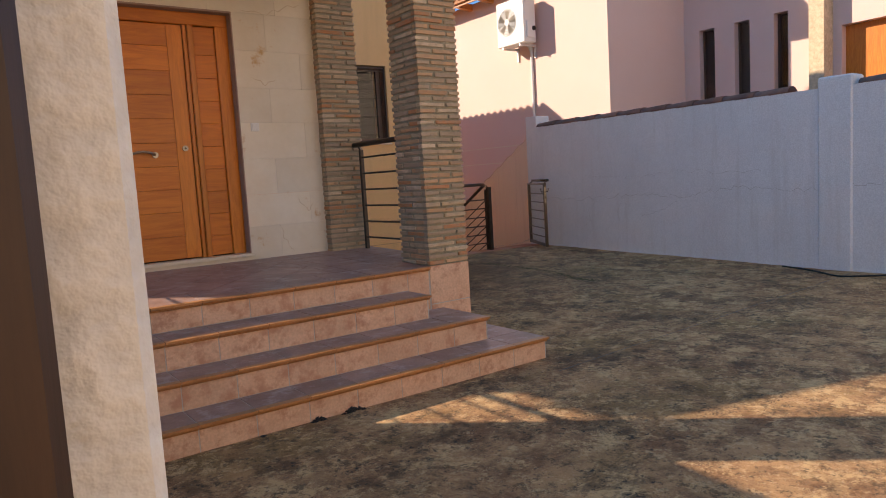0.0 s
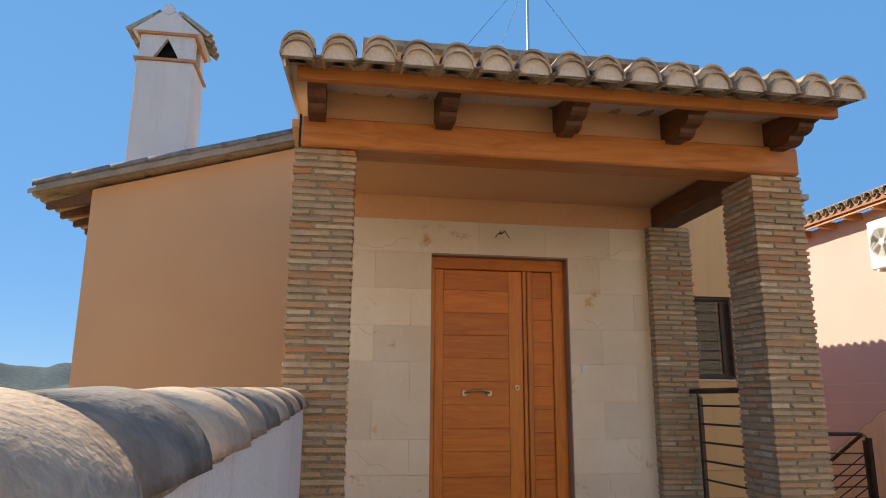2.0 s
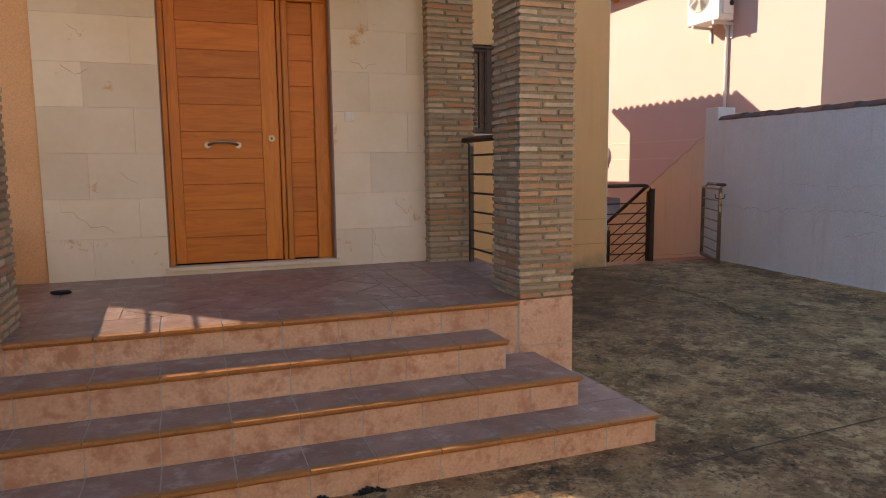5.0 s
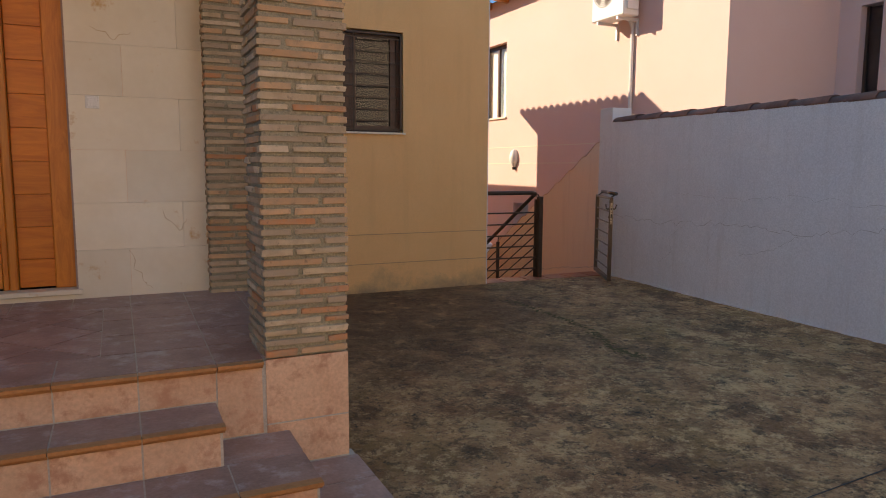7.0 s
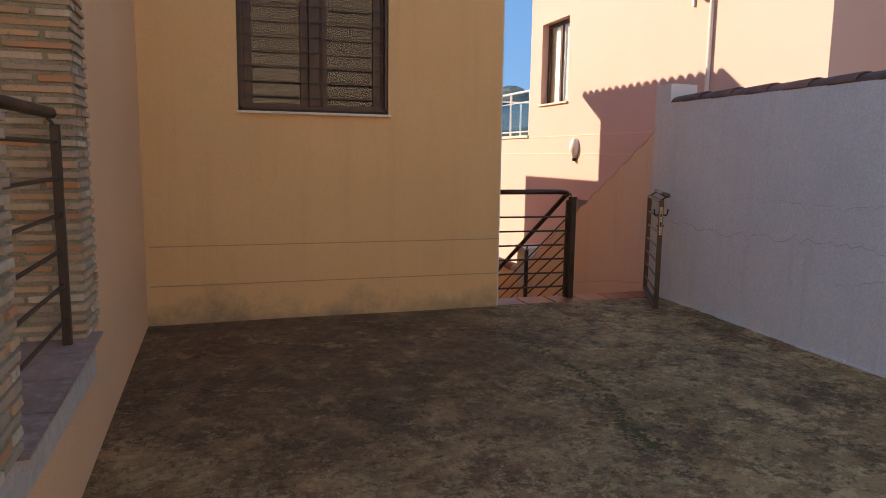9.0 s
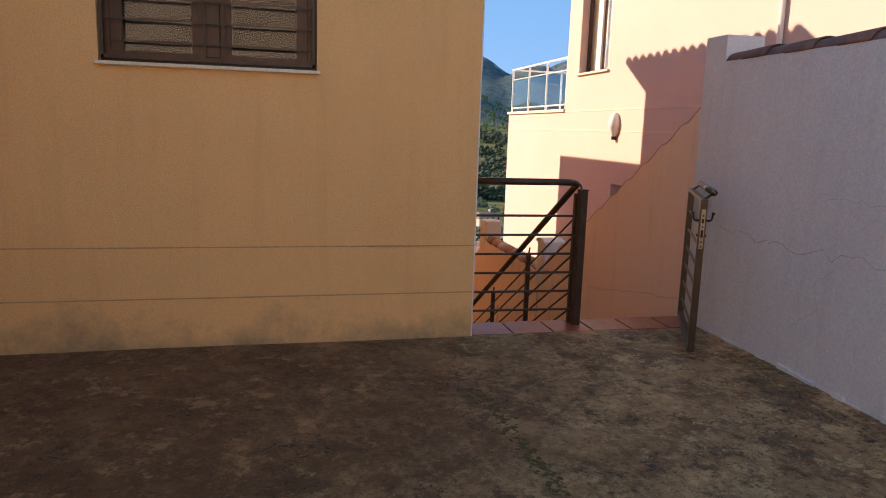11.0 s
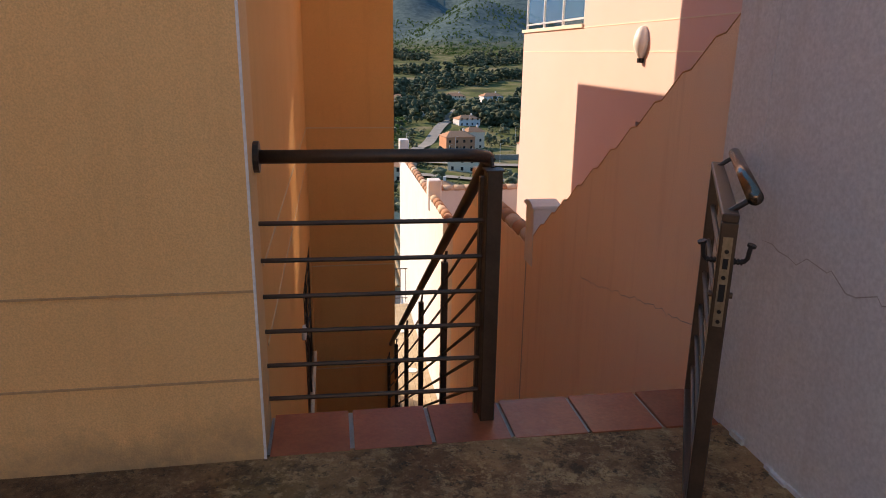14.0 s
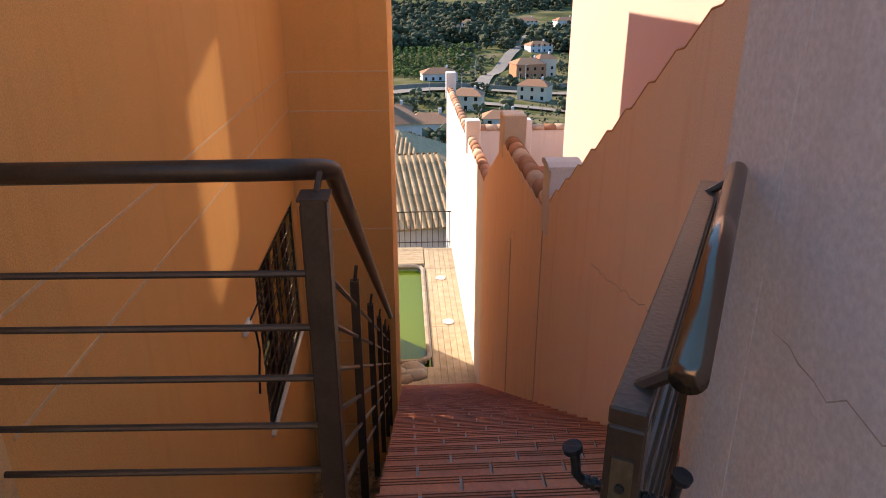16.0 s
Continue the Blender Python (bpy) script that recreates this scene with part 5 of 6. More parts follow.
part("flange", tb([(7.405, 9.70, 1.117), (7.425, 9.70, 1.117)], 0.058, 18), M["iron"], rail, "round wall flange")
part("bracket", tb([(8.30, 9.69, 1.065), (8.305, 9.735, 1.10)], 0.008, 6), M["iron"], rail)
for k in range(6):
    z = 0.125 + 0.147 * k
    part("bar", tb([(7.40, 9.72 + 0.0 * k, z), (8.28, 9.69, z)], 0.0095, 8), M["iron"], rail)
for k in range(6):
    z = 0.13 + 0.147 * k
    p = Vector((8.29, 9.72, z))
    part("sloping_bar", tb([tuple(p), tuple(p + d * 9.6)], 0.0085, 6), M["iron"], rail)
for k in range(1, 9):
    y = 9.72 + 1.02 * k
    z = -RI * (y - 9.72) / TR
    part("post", bx(8.272, 8.308, y - 0.018, y + 0.018, z - 0.25, z + 0.98), M["iron"], rail)
    part("bracket", tb([(8.29, y, z + 0.97), (8.30, y, z + 1.045)], 0.008, 6), M["iron"], rail)

gate = thing("iron_gate", "open bronze painted iron gate with twisted black handles", "gate", at=(9.2, 9.56, 0.05))
A, B = Vector((9.222, 9.665, 0)), Vector((8.748, 8.775, 0))
gd = (B - A).normalized()
gn = Vector((-gd.y, gd.x, 0))
L = (B - A).length
G = Matrix(((gd.x, gn.x, 0, A.x), (gd.y, gn.y, 0, A.y), (0, 0, 1, 0), (0, 0, 0, 1)))


def gbox(a, b, c, e, z0, z1, bev=0.003):
    return box(bmesh.new(), a, b, c, e, z0, z1, bev, G)


part("stile", gbox(L - 0.045, L, -0.022, 0.022, 0.05, 1.06), M["gatemetal"], gate)
part("stile", gbox(0.0, 0.045, -0.022, 0.022, 0.05, 1.06), M["gatemetal"], gate)
part("rail", gbox(0.045, L - 0.045, -0.022, 0.022, 0.05, 0.095), M["gatemetal"], gate)
part("rail", gbox(0.0, L, -0.022, 0.022, 1.06, 1.085), M["gatemetal"], gate)
for k in range(6):
    z = 0.20 + 0.142 * k
    part("bar", tb([G @ Vector((0.03, 0, z)), G @ Vector((L - 0.03, 0, z))], 0.0095, 8), M["gatemetal"], gate)
hr = part("handrail", tb([G @ Vector((0.06, 0.055, 1.13)), G @ Vector((L - 0.02, 0.055, 1.13))], 0.0215, 18), M["bronze"], gate, "polished bronze tube", True)
for q in (0.09, L - 0.06):
    part("bracket", tb([G @ Vector((q, 0.0, 1.08)), G @ Vector((q, 0.045, 1.115))], 0.009, 6), M["gatemetal"], gate)
plate = part("lock_plate", box(bmesh.new(), L, L + 0.004, -0.0125, 0.0125, 0.76, 1.02, 0.0, G), M["nickel"], gate, "worn steel lock plate")
# both slots are raised blocks, their inner shade painted black
part("bolt", box(bmesh.new(), L, L + 0.006, -0.008, 0.008, 0.835, 0.885, 0.0, G), M["dark"], plate, "black block painted for the bolt slot's shade")
part("bolt", box(bmesh.new(), L, L + 0.006, -0.007, 0.007, 0.93, 0.96, 0.0, G), M["dark"], plate, "black block painted for the latch slot's shade")
for z in (0.775, 0.805, 0.98, 0.905):
    part("screw", tb([G @ Vector((L + 0.003, 0, z)), G @ Vector((L + 0.007, 0, z))], 0.006, 8), M["dark"], plate)
for sg in (-1, 1):
    c = [Vector((L - 0.035, sg * 0.02, 0.945)), Vector((L - 0.035, sg * 0.036, 0.943)), Vector((L - 0.033, sg * 0.050, 0.946)), Vector((L - 0.03, sg * 0.058, 0.957)), Vector((L - 0.028, sg * 0.06, 0.978)), Vector((L - 0.026, sg * 0.063, 0.995))]
    h = part("handle", tb([G @ p for p in c], 0.0065, 10), M["black"], gate, "black twisted iron handle", True)
    part("knob", tb([G @ Vector((L - 0.026, sg * 0.063, 0.992)), G @ Vector((L - 0.025, sg * 0.065, 0.999))], 0.0125, 14), M["black"], h)
    for k in range(3):
        part("twist", tb([G @ Vector((L - 0.035, sg * (0.024 + 0.009 * k), 0.944)), G @ Vector((L - 0.035, sg * (0.029 + 0.009 * k), 0.944))], 0.009, 10), M["black"], h)
    part("cylinder", tb([G @ Vector((L - 0.03, sg * 0.02, 0.845)), G @ Vector((L - 0.03, sg * 0.032, 0.845))], 0.009, 10), M["gatemetal"], gate, "steel lock cylinder")
for z in (0.25, 0.85):
    part("hinge", tb([(9.232, 9.69, z), (9.232, 9.69, z + 0.09)], 0.013, 10), M["iron"], gate)

M["paleorange"] = mat("pale_orange_joint", (0.70, 0.46, 0.24), (0.76, 0.52, 0.29), 6, 0.9, 0)
# fittings on the side wall
wires2 = thing("wall_cable", "black cable stub hanging from a white box on the orange wall", "cable", at=(7.41, 12.35, -0.7))
part("junction", bx(7.405, 7.44, 12.24, 12.42, -0.71, -0.64, 0.01), M["plastic"], wires2)
part("wire", tb([(7.43, 12.33, -0.68), (7.46, 12.40, -0.75), (7.46, 12.45, -0.92), (7.45, 12.40, -1.10), (7.46, 12.32, -1.2)], 0.009, 6), M["black"], wires2)
part("wire", tb([(7.43, 12.36, -0.66), (7.47, 12.5, -0.58), (7.46, 12.55, -0.52)], 0.007, 6), M["black"], wires2)
for z in (0.685, 0.314, -0.9, -2.2, -3.3):
    part("groove", bx(7.41, 8.365, 14.834, 14.842, z - 0.006, z + 0.006), M["paleorange"], house, "pale render joint")
for z in (0.335, 0.675):
    part("groove", bx(7.403, 7.409, 9.79, 14.83, z - 0.006, z + 0.006), M["paleorange"], house, "pale render joint")
part("corner_bead", bx(7.400, 7.409, 9.473, 9.482, 0.0, 4.4), M["white"], house, "thin white corner bead")
for k, (pts, w) in enumerate((([(10.2, 0.05), (10.8, -0.12), (11.5, -0.2), (12.2, -0.35), (12.7, -0.42)], 0.006), ([(15.6, -1.9), (15.9, -1.4), (16.3, -1.5), (16.8, -1.9)], 0.005))):
    crack("crack", pts, "x", 9.8485, M["crackdark"], w * 0.7, swall, 0.5, 70 + k, 14)
part("joint", bx(9.843, 9.852, 14.42, 14.435, -2.9, -0.6), M["crackdark"], swall)
part("joint", bx(9.843, 9.852, 16.30, 16.33, -4.4, -1.6), M["crackdark"], swall)
tile_row(swall, (9.97, 14.5, -0.60), (9.97, 17.25, -0.60), 8, 0.118, [M["redtile"], M["captan"]], "cap_tile")
bm = bmesh.new()
for i in range(n_st):
    ya, yb = ys[i], ys[i + 1]
    zt = 2.2 - (ya - 9.86) * 0.602
    d0 = Vector((0, yb - ya - 0.08, -0.17))
    barrel(bm, d0.length * 1.05, 0.13, 0.12, 0.014, 8, Matrix.Translation((9.99, ya, zt - 0.135)) @ d0.to_track_quat("Y", "Z").to_matrix().to_4x4())
part("cap_tiles", bm, M["capdark"], swall)
tile_row(wwall, (9.95, 19.35, -1.72), (9.95, 22.4, -1.72), 8, 0.108, [M["redtile"], M["captan"]], "cap_tile")
tile_row(wwall, (9.95, 22.75, -1.72), (9.95, 29.2, -1.72), 16, 0.108, [M["redtile"], M["captan"]], "cap_tile")
tile_row(wwall, (10.15, 24.1, -1.85), (14.0, 24.1, -1.85), 14, 0.13, [M["redtile"], M["captan"]], "cap_tile")
part("pier", bx(11.2, 11.5, 23.95, 24.25, -2.7, -1.6, 0.02), M["white"], wwall)
tagged(link("garden_tool_cover", bx(12.6, 13.0, 23.2, 23.6, -2.72, -1.75, 0.12), M["stone"]), "grey mottled garden cover standing on the terrace", "cover")

# ---- neighbour's house ----
nroof = thing("neighbour_roof", "clay tiled eaves and verge of the pink house", "roof", kind="structure", at=(12, 14, 5.5))
part("roof_deck", pr([(11.35, 5.42), (14.5, 6.72), (14.5, 6.82), (11.35, 5.52)], "y", 9.80, 18.7), M["redtile"], nroof)
bm = bmesh.new()
for k in range(37):
    for r in range(2):
        barrel(bm, 0.5, 0.10, 0.085, 0.014, 8, Matrix.Translation((11.27 + 0.38 * r, 9.86 + 0.24 * k, 5.54 + 0.157 * r)) @ Matrix.Rotation(-math.pi / 2, 4, "Z") @ Matrix.Rotation(0.39, 4, "X"))
        barrel(bm, 0.5, 0.085, 0.1, 0.014, 8, Matrix.Translation((11.29 + 0.38 * r, 9.98 + 0.24 * k, 5.555 + 0.157 * r)) @ Matrix.Rotation(-math.pi / 2, 4, "Z") @ Matrix.Rotation(0.39, 4, "X") @ Matrix.Rotation(math.pi, 4, "Y"))
part("eave_tiles", bm, M["rooftile"], nroof)
part("fascia", bx(11.40, 11.45, 9.86, 18.6, 5.36, 5.45), M["beam"], nroof, "red-brown eave board")
for k in range(11):
    y = 10.15 + 0.8 * k
    part("rafter", pr([(11.42, 5.34), (11.837, 5.30), (11.837, 5.46), (11.42, 5.44)], "y", y, y + 0.11), M["beam"], nroof)
part("verge", pr([(11.30, 5.46), (14.5, 6.78), (14.5, 6.93), (11.30, 5.60)], "y", 9.74, 9.82), M["stone"], nroof)
part("roof_deck", bx(14.0, 18, 5.3, 10.0, 6.2, 6.3), M["redtile"], nroof)
chimney(13.76, 14.75, 12.2, 13.0, 5.5, 8.0, "white rendered chimney on the pink house")
nant = thing("antenna", "thin aerial mast on the pink house", "antenna", at=(16.5, 13, 6))
part("mast", tb([(16.9, 12.5, 6.0), (16.9, 12.5, 9.3)], 0.025, 6), M["chrome"], nant)

ac = thing("air_conditioner", "white air conditioner unit on wall brackets with a pipe below", "air conditioner", at=(11.5, 12.3, 4.1))
ax0, ax1, ay0, ay1, az0, az1 = 11.35, 11.70, 11.84, 12.73, 4.09, 5.06
part("casing", bx(ax0, ax1, ay0, ay1, az0, az1, 0.02), M["plastic"], ac)
fy, fz0 = 12.38, 4.60
part("fan_recess", tb([(ax0 - 0.004, fy, fz0), (ax0 + 0.01, fy, fz0)], 0.30, 28), M["plastic"], ac)
part("fan_hub", tb([(ax0 - 0.014, fy, fz0), (ax0, fy, fz0)], 0.07, 16), M["plastic"], ac)
for k in range(7):
    r = 0.09 + 0.033 * k
    part("guard_ring", tb([(ax0 - 0.012, fy + r * math.cos(a * math.tau / 24), fz0 + r * math.sin(a * math.tau / 24)) for a in range(25)], 0.004, 5), M["black"], ac)
for k in range(5):
    a = math.tau * k / 5
    part("blade", pr([(fy + 0.06 * math.cos(a), fz0 + 0.06 * math.sin(a)), (fy + 0.27 * math.cos(a + 0.15), fz0 + 0.27 * math.sin(a + 0.15)), (fy + 0.27 * math.cos(a + 0.75), fz0 + 0.27 * math.sin(a + 0.75)), (fy + 0.06 * math.cos(a + 0.6), fz0 + 0.06 * math.sin(a + 0.6))], "x", ax0 - 0.008, ax0 - 0.005), M["stone"], ac)
part("service_cover", bx(ax0 + 0.06, ax1 - 0.06, ay0 - 0.03, ay0, az0 + 0.1, az0 + 0.45, 0.01), M["plastic"], ac)
part("valve", tb([(ax1 - 0.1, ay0 - 0.05, az0 + 0.3), (ax1 - 0.1, ay0, az0 + 0.3)], 0.05, 8), M["black"], ac)
for y in (12.0, 12.55):
    part("bracket", pr([(11.36, 4.09), (11.837, 4.09), (11.837, 3.80), (11.80, 3.80), (11.80, 4.04), (11.36, 4.04)], "y", y, y + 0.04), M["alu"], ac)
part("pipe", tb([(11.80, 12.12, 4.05), (11.80, 12.12, 0.5)], 0.032, 10), M["plastic"], ac, "white drain pipe down the wall")
part("pipe", tb([(11.72, 12.12, 4.09), (11.80, 12.12, 3.95)], 0.032, 10), M["plastic"], ac)

lamp = thing("wall_lamp", "white oval wall lamp on the pink wall", "lamp", at=(11.8, 16.14, 1.6))
bm = bmesh.new()
bmesh.ops.create_uvsphere(bm, u_segments=18, v_segments=12, radius=1.0, matrix=Matrix.Translation((11.80, 16.14, 1.66)) @ Matrix.Diagonal((0.11, 0.12, 0.22, 1)))
for v in bm.verts:
    if v.co.z < 1.63:
        k = 1 - 0.45 * min(1, (1.63 - v.co.z) / 0.2)
        v.co.x, v.co.y = 11.80 + (v.co.x - 11.80) * k, 16.14 + (v.co.y - 16.14) * k
part("shade", bm, M["plastic"], lamp, "", True)
part("fitting", tb([(11.80, 16.14, 1.46), (11.80, 16.14, 1.40)], 0.045, 12), M["black"], lamp, "dark lower fitting")
nw = thing("window_3", "brown framed window with a pale curtain in the pink wall", "window", kind="structure", at=(11.9, 17.2, 2.66))
for a, b in ((16.62, 16.70), (17.82, 17.90), (17.22, 17.30)):
    part("window_frame", bx(11.99, 12.05, a, b, 2.66, 4.42), M["winbrown"], nw)
part("window_frame", bx(11.99, 12.05, 16.70, 17.82, 4.34, 4.42), M["winbrown"], nw)
p = part("pane", bx(12.015, 12.02, 16.70, 17.82, 2.70, 4.34), M["pane"], nw)
p.visible_shadow = False
part("curtain", bx(12.08, 12.09, 16.6, 17.9, 2.66, 4.42), M["cream"], nw, "pale drawn curtain")
part("window_sill", bx(11.79, 12.0, 16.58, 17.94, 2.62, 2.66, 0.004), M["cream"], nw)
for k, (a, b) in enumerate(((9.24, 9.60), (8.46, 8.79), (7.68, 7.96))):
    w = thing("window_4", "tall narrow slit window with dark glass", "window", group="slit windows", kind="structure", at=(14.5, (a + b) / 2, 2))
    part("window_frame", bx(14.50, 14.55, a, a + 0.04, 2.0, 4.08), M["winbrown"], w)
    part("window_frame", bx(14.50, 14.55, b - 0.04, b, 2.0, 4.08), M["winbrown"], w)
    q = part("pane", bx(14.52, 14.526, a + 0.04, b - 0.04, 2.0, 4.08), M["pane"], w)
    q.visible_shadow = False
part("door", bx(14.52, 14.58, 5.9, 6.7, 0.5, 3.6), M["doorwoodv"], nb, "orange wooden front door")
for z in (1.93, 1.55):
    part("groove", bx(11.831, 11.840, 9.98, 18.5 if z > 1.7 else 22.1, z - 0.008, z + 0.008), M["cream"], nb, "pale render joint")
bal = thing("balcony_rail", "white metal terrace balustrade with blue glass panes", "balustrade", at=(11.9, 20.3, 2))
for y in (18.56, 19.7, 20.85, 22.05):
    part("post", bx(11.86, 11.90, y - 0.02, y + 0.02, 1.99, 3.05), M["alu"], bal)
part("rail", bx(11.85, 11.91, 18.54, 22.07, 3.02, 3.06), M["alu"], bal)
part("rail", bx(11.86, 11.90, 18.56, 22.05, 2.78, 2.80), M["alu"], bal)
part("rail", bx(11.86, 11.90, 18.56, 22.05, 2.07, 2.10), M["alu"], bal)
for a, b in ((18.58, 19.68), (19.72, 20.83), (20.87, 22.03)):
    q = part("pane", bx(11.876, 11.882, a, b, 2.10, 2.76), M["blueglass"], bal)
    q.visible_shadow = False
for x in (13.2, 14.6, 16.0):
    part("post", bx(x - 0.02, x + 0.02, 22.03, 22.07, 1.99, 3.05), M["alu"], bal)
part("rail", bx(11.88, 17.5, 22.03, 22.07, 3.02, 3.06), M["alu"], bal)
q = part("pane", bx(11.92, 17.4, 22.045, 22.051, 2.10, 2.76), M["blueglass"], bal)
q.visible_shadow = False

# ---- hillside, pool and valley ----
KN = [(0, -6.9), (26, -9.5), (60, -16), (120, -28), (220, -40), (330, -42), (450, -40), (700, -30), (1100, -12), (1600, 5), (6000, 20)]
PEAKS = [(15.4, 2600, 255, 330, 520), (9.3, 2750, 225, 330, 500), (12.2, 1900, 125, 190, 330), (17.5, 2900, 235, 210, 500), (5.5, 2300, 170, 260, 420), (19.8, 2500, 215, 240, 480), (24, 2600, 230, 400, 500), (0, 2700, 200, 400, 500), (-8, 2600, 220, 350, 500), (-15, 3300, 120, 420, 500), (-21, 3400, 132, 380, 500), (-26, 3300, 150, 420, 500), (-33, 3300, 175, 500, 500), (32, 2600, 240, 400, 500)]


def terrain(x, y):
    dx, dy = x - 8, y - 9
    r = math.hypot(dx, dy)
    if y < 9.3 or r < 1:
        base = -0.42 if y < 9.3 else -6.9
        if r > 14 and y < 9.3:
            base = -0.42 - 0.02 * (r - 14)
        return base
    base = float(np.interp(r, [k[0] for k in KN], [k[1] for k in KN]))
    side = min(1.0, max(0.0, (y - 9.3) / 0.5))
    base = -0.42 + (base + 0.42) * side
    az = math.degrees(math.atan2(dx, dy))
    bump = 0.0
    for a, d, h, w, l in PEAKS:
        u = math.radians(az - a) * r
        bump = max(bump, h * math.exp(-(u / w) ** 2 - ((r - d) / l) ** 2) * (1 + 0.25 * noise.noise((x / 160, y / 160, a))))
    base += bump
    if r > 60:
        base += min(1, (r - 60) / 300) * (3.5 * noise.noise((x / 55, y / 55, 0)) + 9 * max(0, (r - 900) / 900) * noise.noise((x / 120, y / 120, 7)))
    return base


def ground_mat():
    m = bpy.data.materials.new("valley_scrub_painted_haze")
    m.use_nodes = True
    n, l = m.node_tree.nodes, m.node_tree.links
    b = n["Principled BSDF"]
    b.inputs["Roughness"].default_value = 1.0
    b.inputs["Specular IOR Level"].default_value = 0.1
    geo = n.new("ShaderNodeNewGeometry")

    def nz(scale, detail=8):
        t = n.new("ShaderNodeTexNoise")
        t.inputs["Scale"].default_value = scale
        t.inputs["Detail"].default_value = detail
        t.inputs["Roughness"].default_value = 0.7
        l.new(geo.outputs["Position"], t.inputs["Vector"])
        return t.outputs["Fac"]
    r1 = n.new("ShaderNodeValToRGB")
    e = r1.color_ramp.elements
    e[0].position, e[0].color = 0.38, (0.042, 0.056, 0.024, 1)
    e[1].position, e[1].color = 0.66, (0.25, 0.20, 0.125, 1)
    k = e.new(0.5)
    k.color = (0.095, 0.115, 0.038, 1)
    l.new(nz(0.03), r1.inputs["Fac"])
    # mountain haze is put into the colour: a bluer green mixed in by height
    haze_ramp = n.new("ShaderNodeValToRGB")
    e = haze_ramp.color_ramp.elements
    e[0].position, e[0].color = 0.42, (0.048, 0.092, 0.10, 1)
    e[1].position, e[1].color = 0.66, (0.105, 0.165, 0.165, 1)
    l.new(nz(0.05), haze_ramp.inputs["Fac"])
    r3 = n.new("ShaderNodeValToRGB")
    e = r3.color_ramp.elements
    e[0].position, e[0].color = 0.5, (0.0, 0.0, 0.0, 1)
    e[1].position, e[1].color = 0.62, (1, 1, 1, 1)
    l.new(nz(0.012), r3.inputs["Fac"])
    sep = n.new("ShaderNodeSeparateXYZ")
    l.new(geo.outputs["Position"], sep.inputs[0])
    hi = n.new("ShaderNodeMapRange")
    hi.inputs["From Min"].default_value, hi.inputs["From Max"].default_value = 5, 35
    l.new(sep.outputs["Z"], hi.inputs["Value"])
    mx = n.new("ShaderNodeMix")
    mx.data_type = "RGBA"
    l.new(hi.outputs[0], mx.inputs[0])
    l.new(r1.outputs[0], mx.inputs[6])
    l.new(haze_ramp.outputs[0], mx.inputs[7])
    rock = n.new("ShaderNodeMapRange")
    rock.inputs["From Min"].default_value, rock.inputs["From Max"].default_value = 175, 215
    l.new(sep.outputs["Z"], rock.inputs["Value"])
    mul = n.new("ShaderNodeMath")
    mul.operation = "MULTIPLY"
    l.new(rock.outputs[0], mul.inputs[0])
    l.new(r3.outputs[0], mul.inputs[1])
    m2 = n.new("ShaderNodeMix")
    m2.data_type = "RGBA"
    l.new(mul.outputs[0], m2.inputs[0])
    l.new(mx.outputs[2], m2.inputs[6])
    m2.inputs[7].default_value = (0.25, 0.25, 0.24, 1)
    l.new(m2.outputs[2], b.inputs["Base Color"])
    return m


bm = bmesh.new()
radii = [0.3, 2, 5, 9, 14] + list(np.geomspace(20, 4600, 80))
NA = 220
angs = []
for k in range(NA):
    angs.append(-180 + 360 * k / NA)
angs = sorted(set(angs + [a * 0.5 for a in range(-72, 64)]))
rings = []
for r in radii:
    ring = []
    for a in angs:
        x, y = 8 + r * math.sin(math.radians(a)), 9 + r * math.cos(math.radians(a))
        ring.append(bm.verts.new((x, y, terrain(x, y))))
    rings.append(ring)
for p, q in zip(rings, rings[1:]):
    for k in range(len(angs)):
        j = (k + 1) % len(angs)
        bm.faces.new((p[k], p[j], q[j], q[k]))
tagged(link("ground", bm, ground_mat(), smooth=True), "green and brown valley floor rising to wooded mountains with painted haze", "ground", kind="structure")

# pool garden at the stair foot
deckt = thing("pool_deck", "weathered wooden deck boards around the pool", "deck", kind="structure", at=(9, 23, -6))
board = tile_mesh("deck_board", M["deck"])
part("bearer", bx(5.5, 9.86, 19.72, 20.2, -6.4, -6.04), M["stone"], deckt)
part("bearer", bx(9.0, 9.86, 20.2, 26.0, -6.4, -6.04), M["stone"], deckt)
part("bearer", bx(5.5, 9.86, 25.9, 27.2, -6.4, -6.04), M["stone"], deckt)
for k in range(6):
    xa = 9.02 + 0.138 * k
    for q in range(3):
        slab(board, "deck_board", xa, xa + 0.138, 19.75 + 2.45 * q, 19.75 + 2.45 * (q + 1), -6.03, -6.0, deckt)
for k in range(9):
    slab(board, "deck_board", 5.5, 9.0, 25.95 + 0.138 * k, 25.95 + 0.138 * (k + 1), -6.03, -6.0, deckt)
for k in range(7):
    xa = 8.06 + 0.138 * k
    slab(board, "deck_board", xa, xa + 0.138, 19.75, 20.45, -6.03, -6.0, deckt)
pool = thing("swimming_pool", "still green water in a rounded swimming pool", "pool", kind="structure", at=(7.5, 23, -6))
pts = []
for cx, cy, a0 in ((8.65, 20.95, -90), (8.65, 25.45, 0), (6.0, 25.45, 90), (6.0, 20.95, 180)):
    for k in range(6):
        a = math.radians(a0 + 18 * k)
        pts.append((cx + 0.3 * math.cos(a), cy + 0.3 * math.sin(a)))
part("water", pr(pts, "z", -6.4, -6.1), M["pool"], pool)
rim_pts = [(x, y, -6.0) for x, y in pts + pts[:1]]
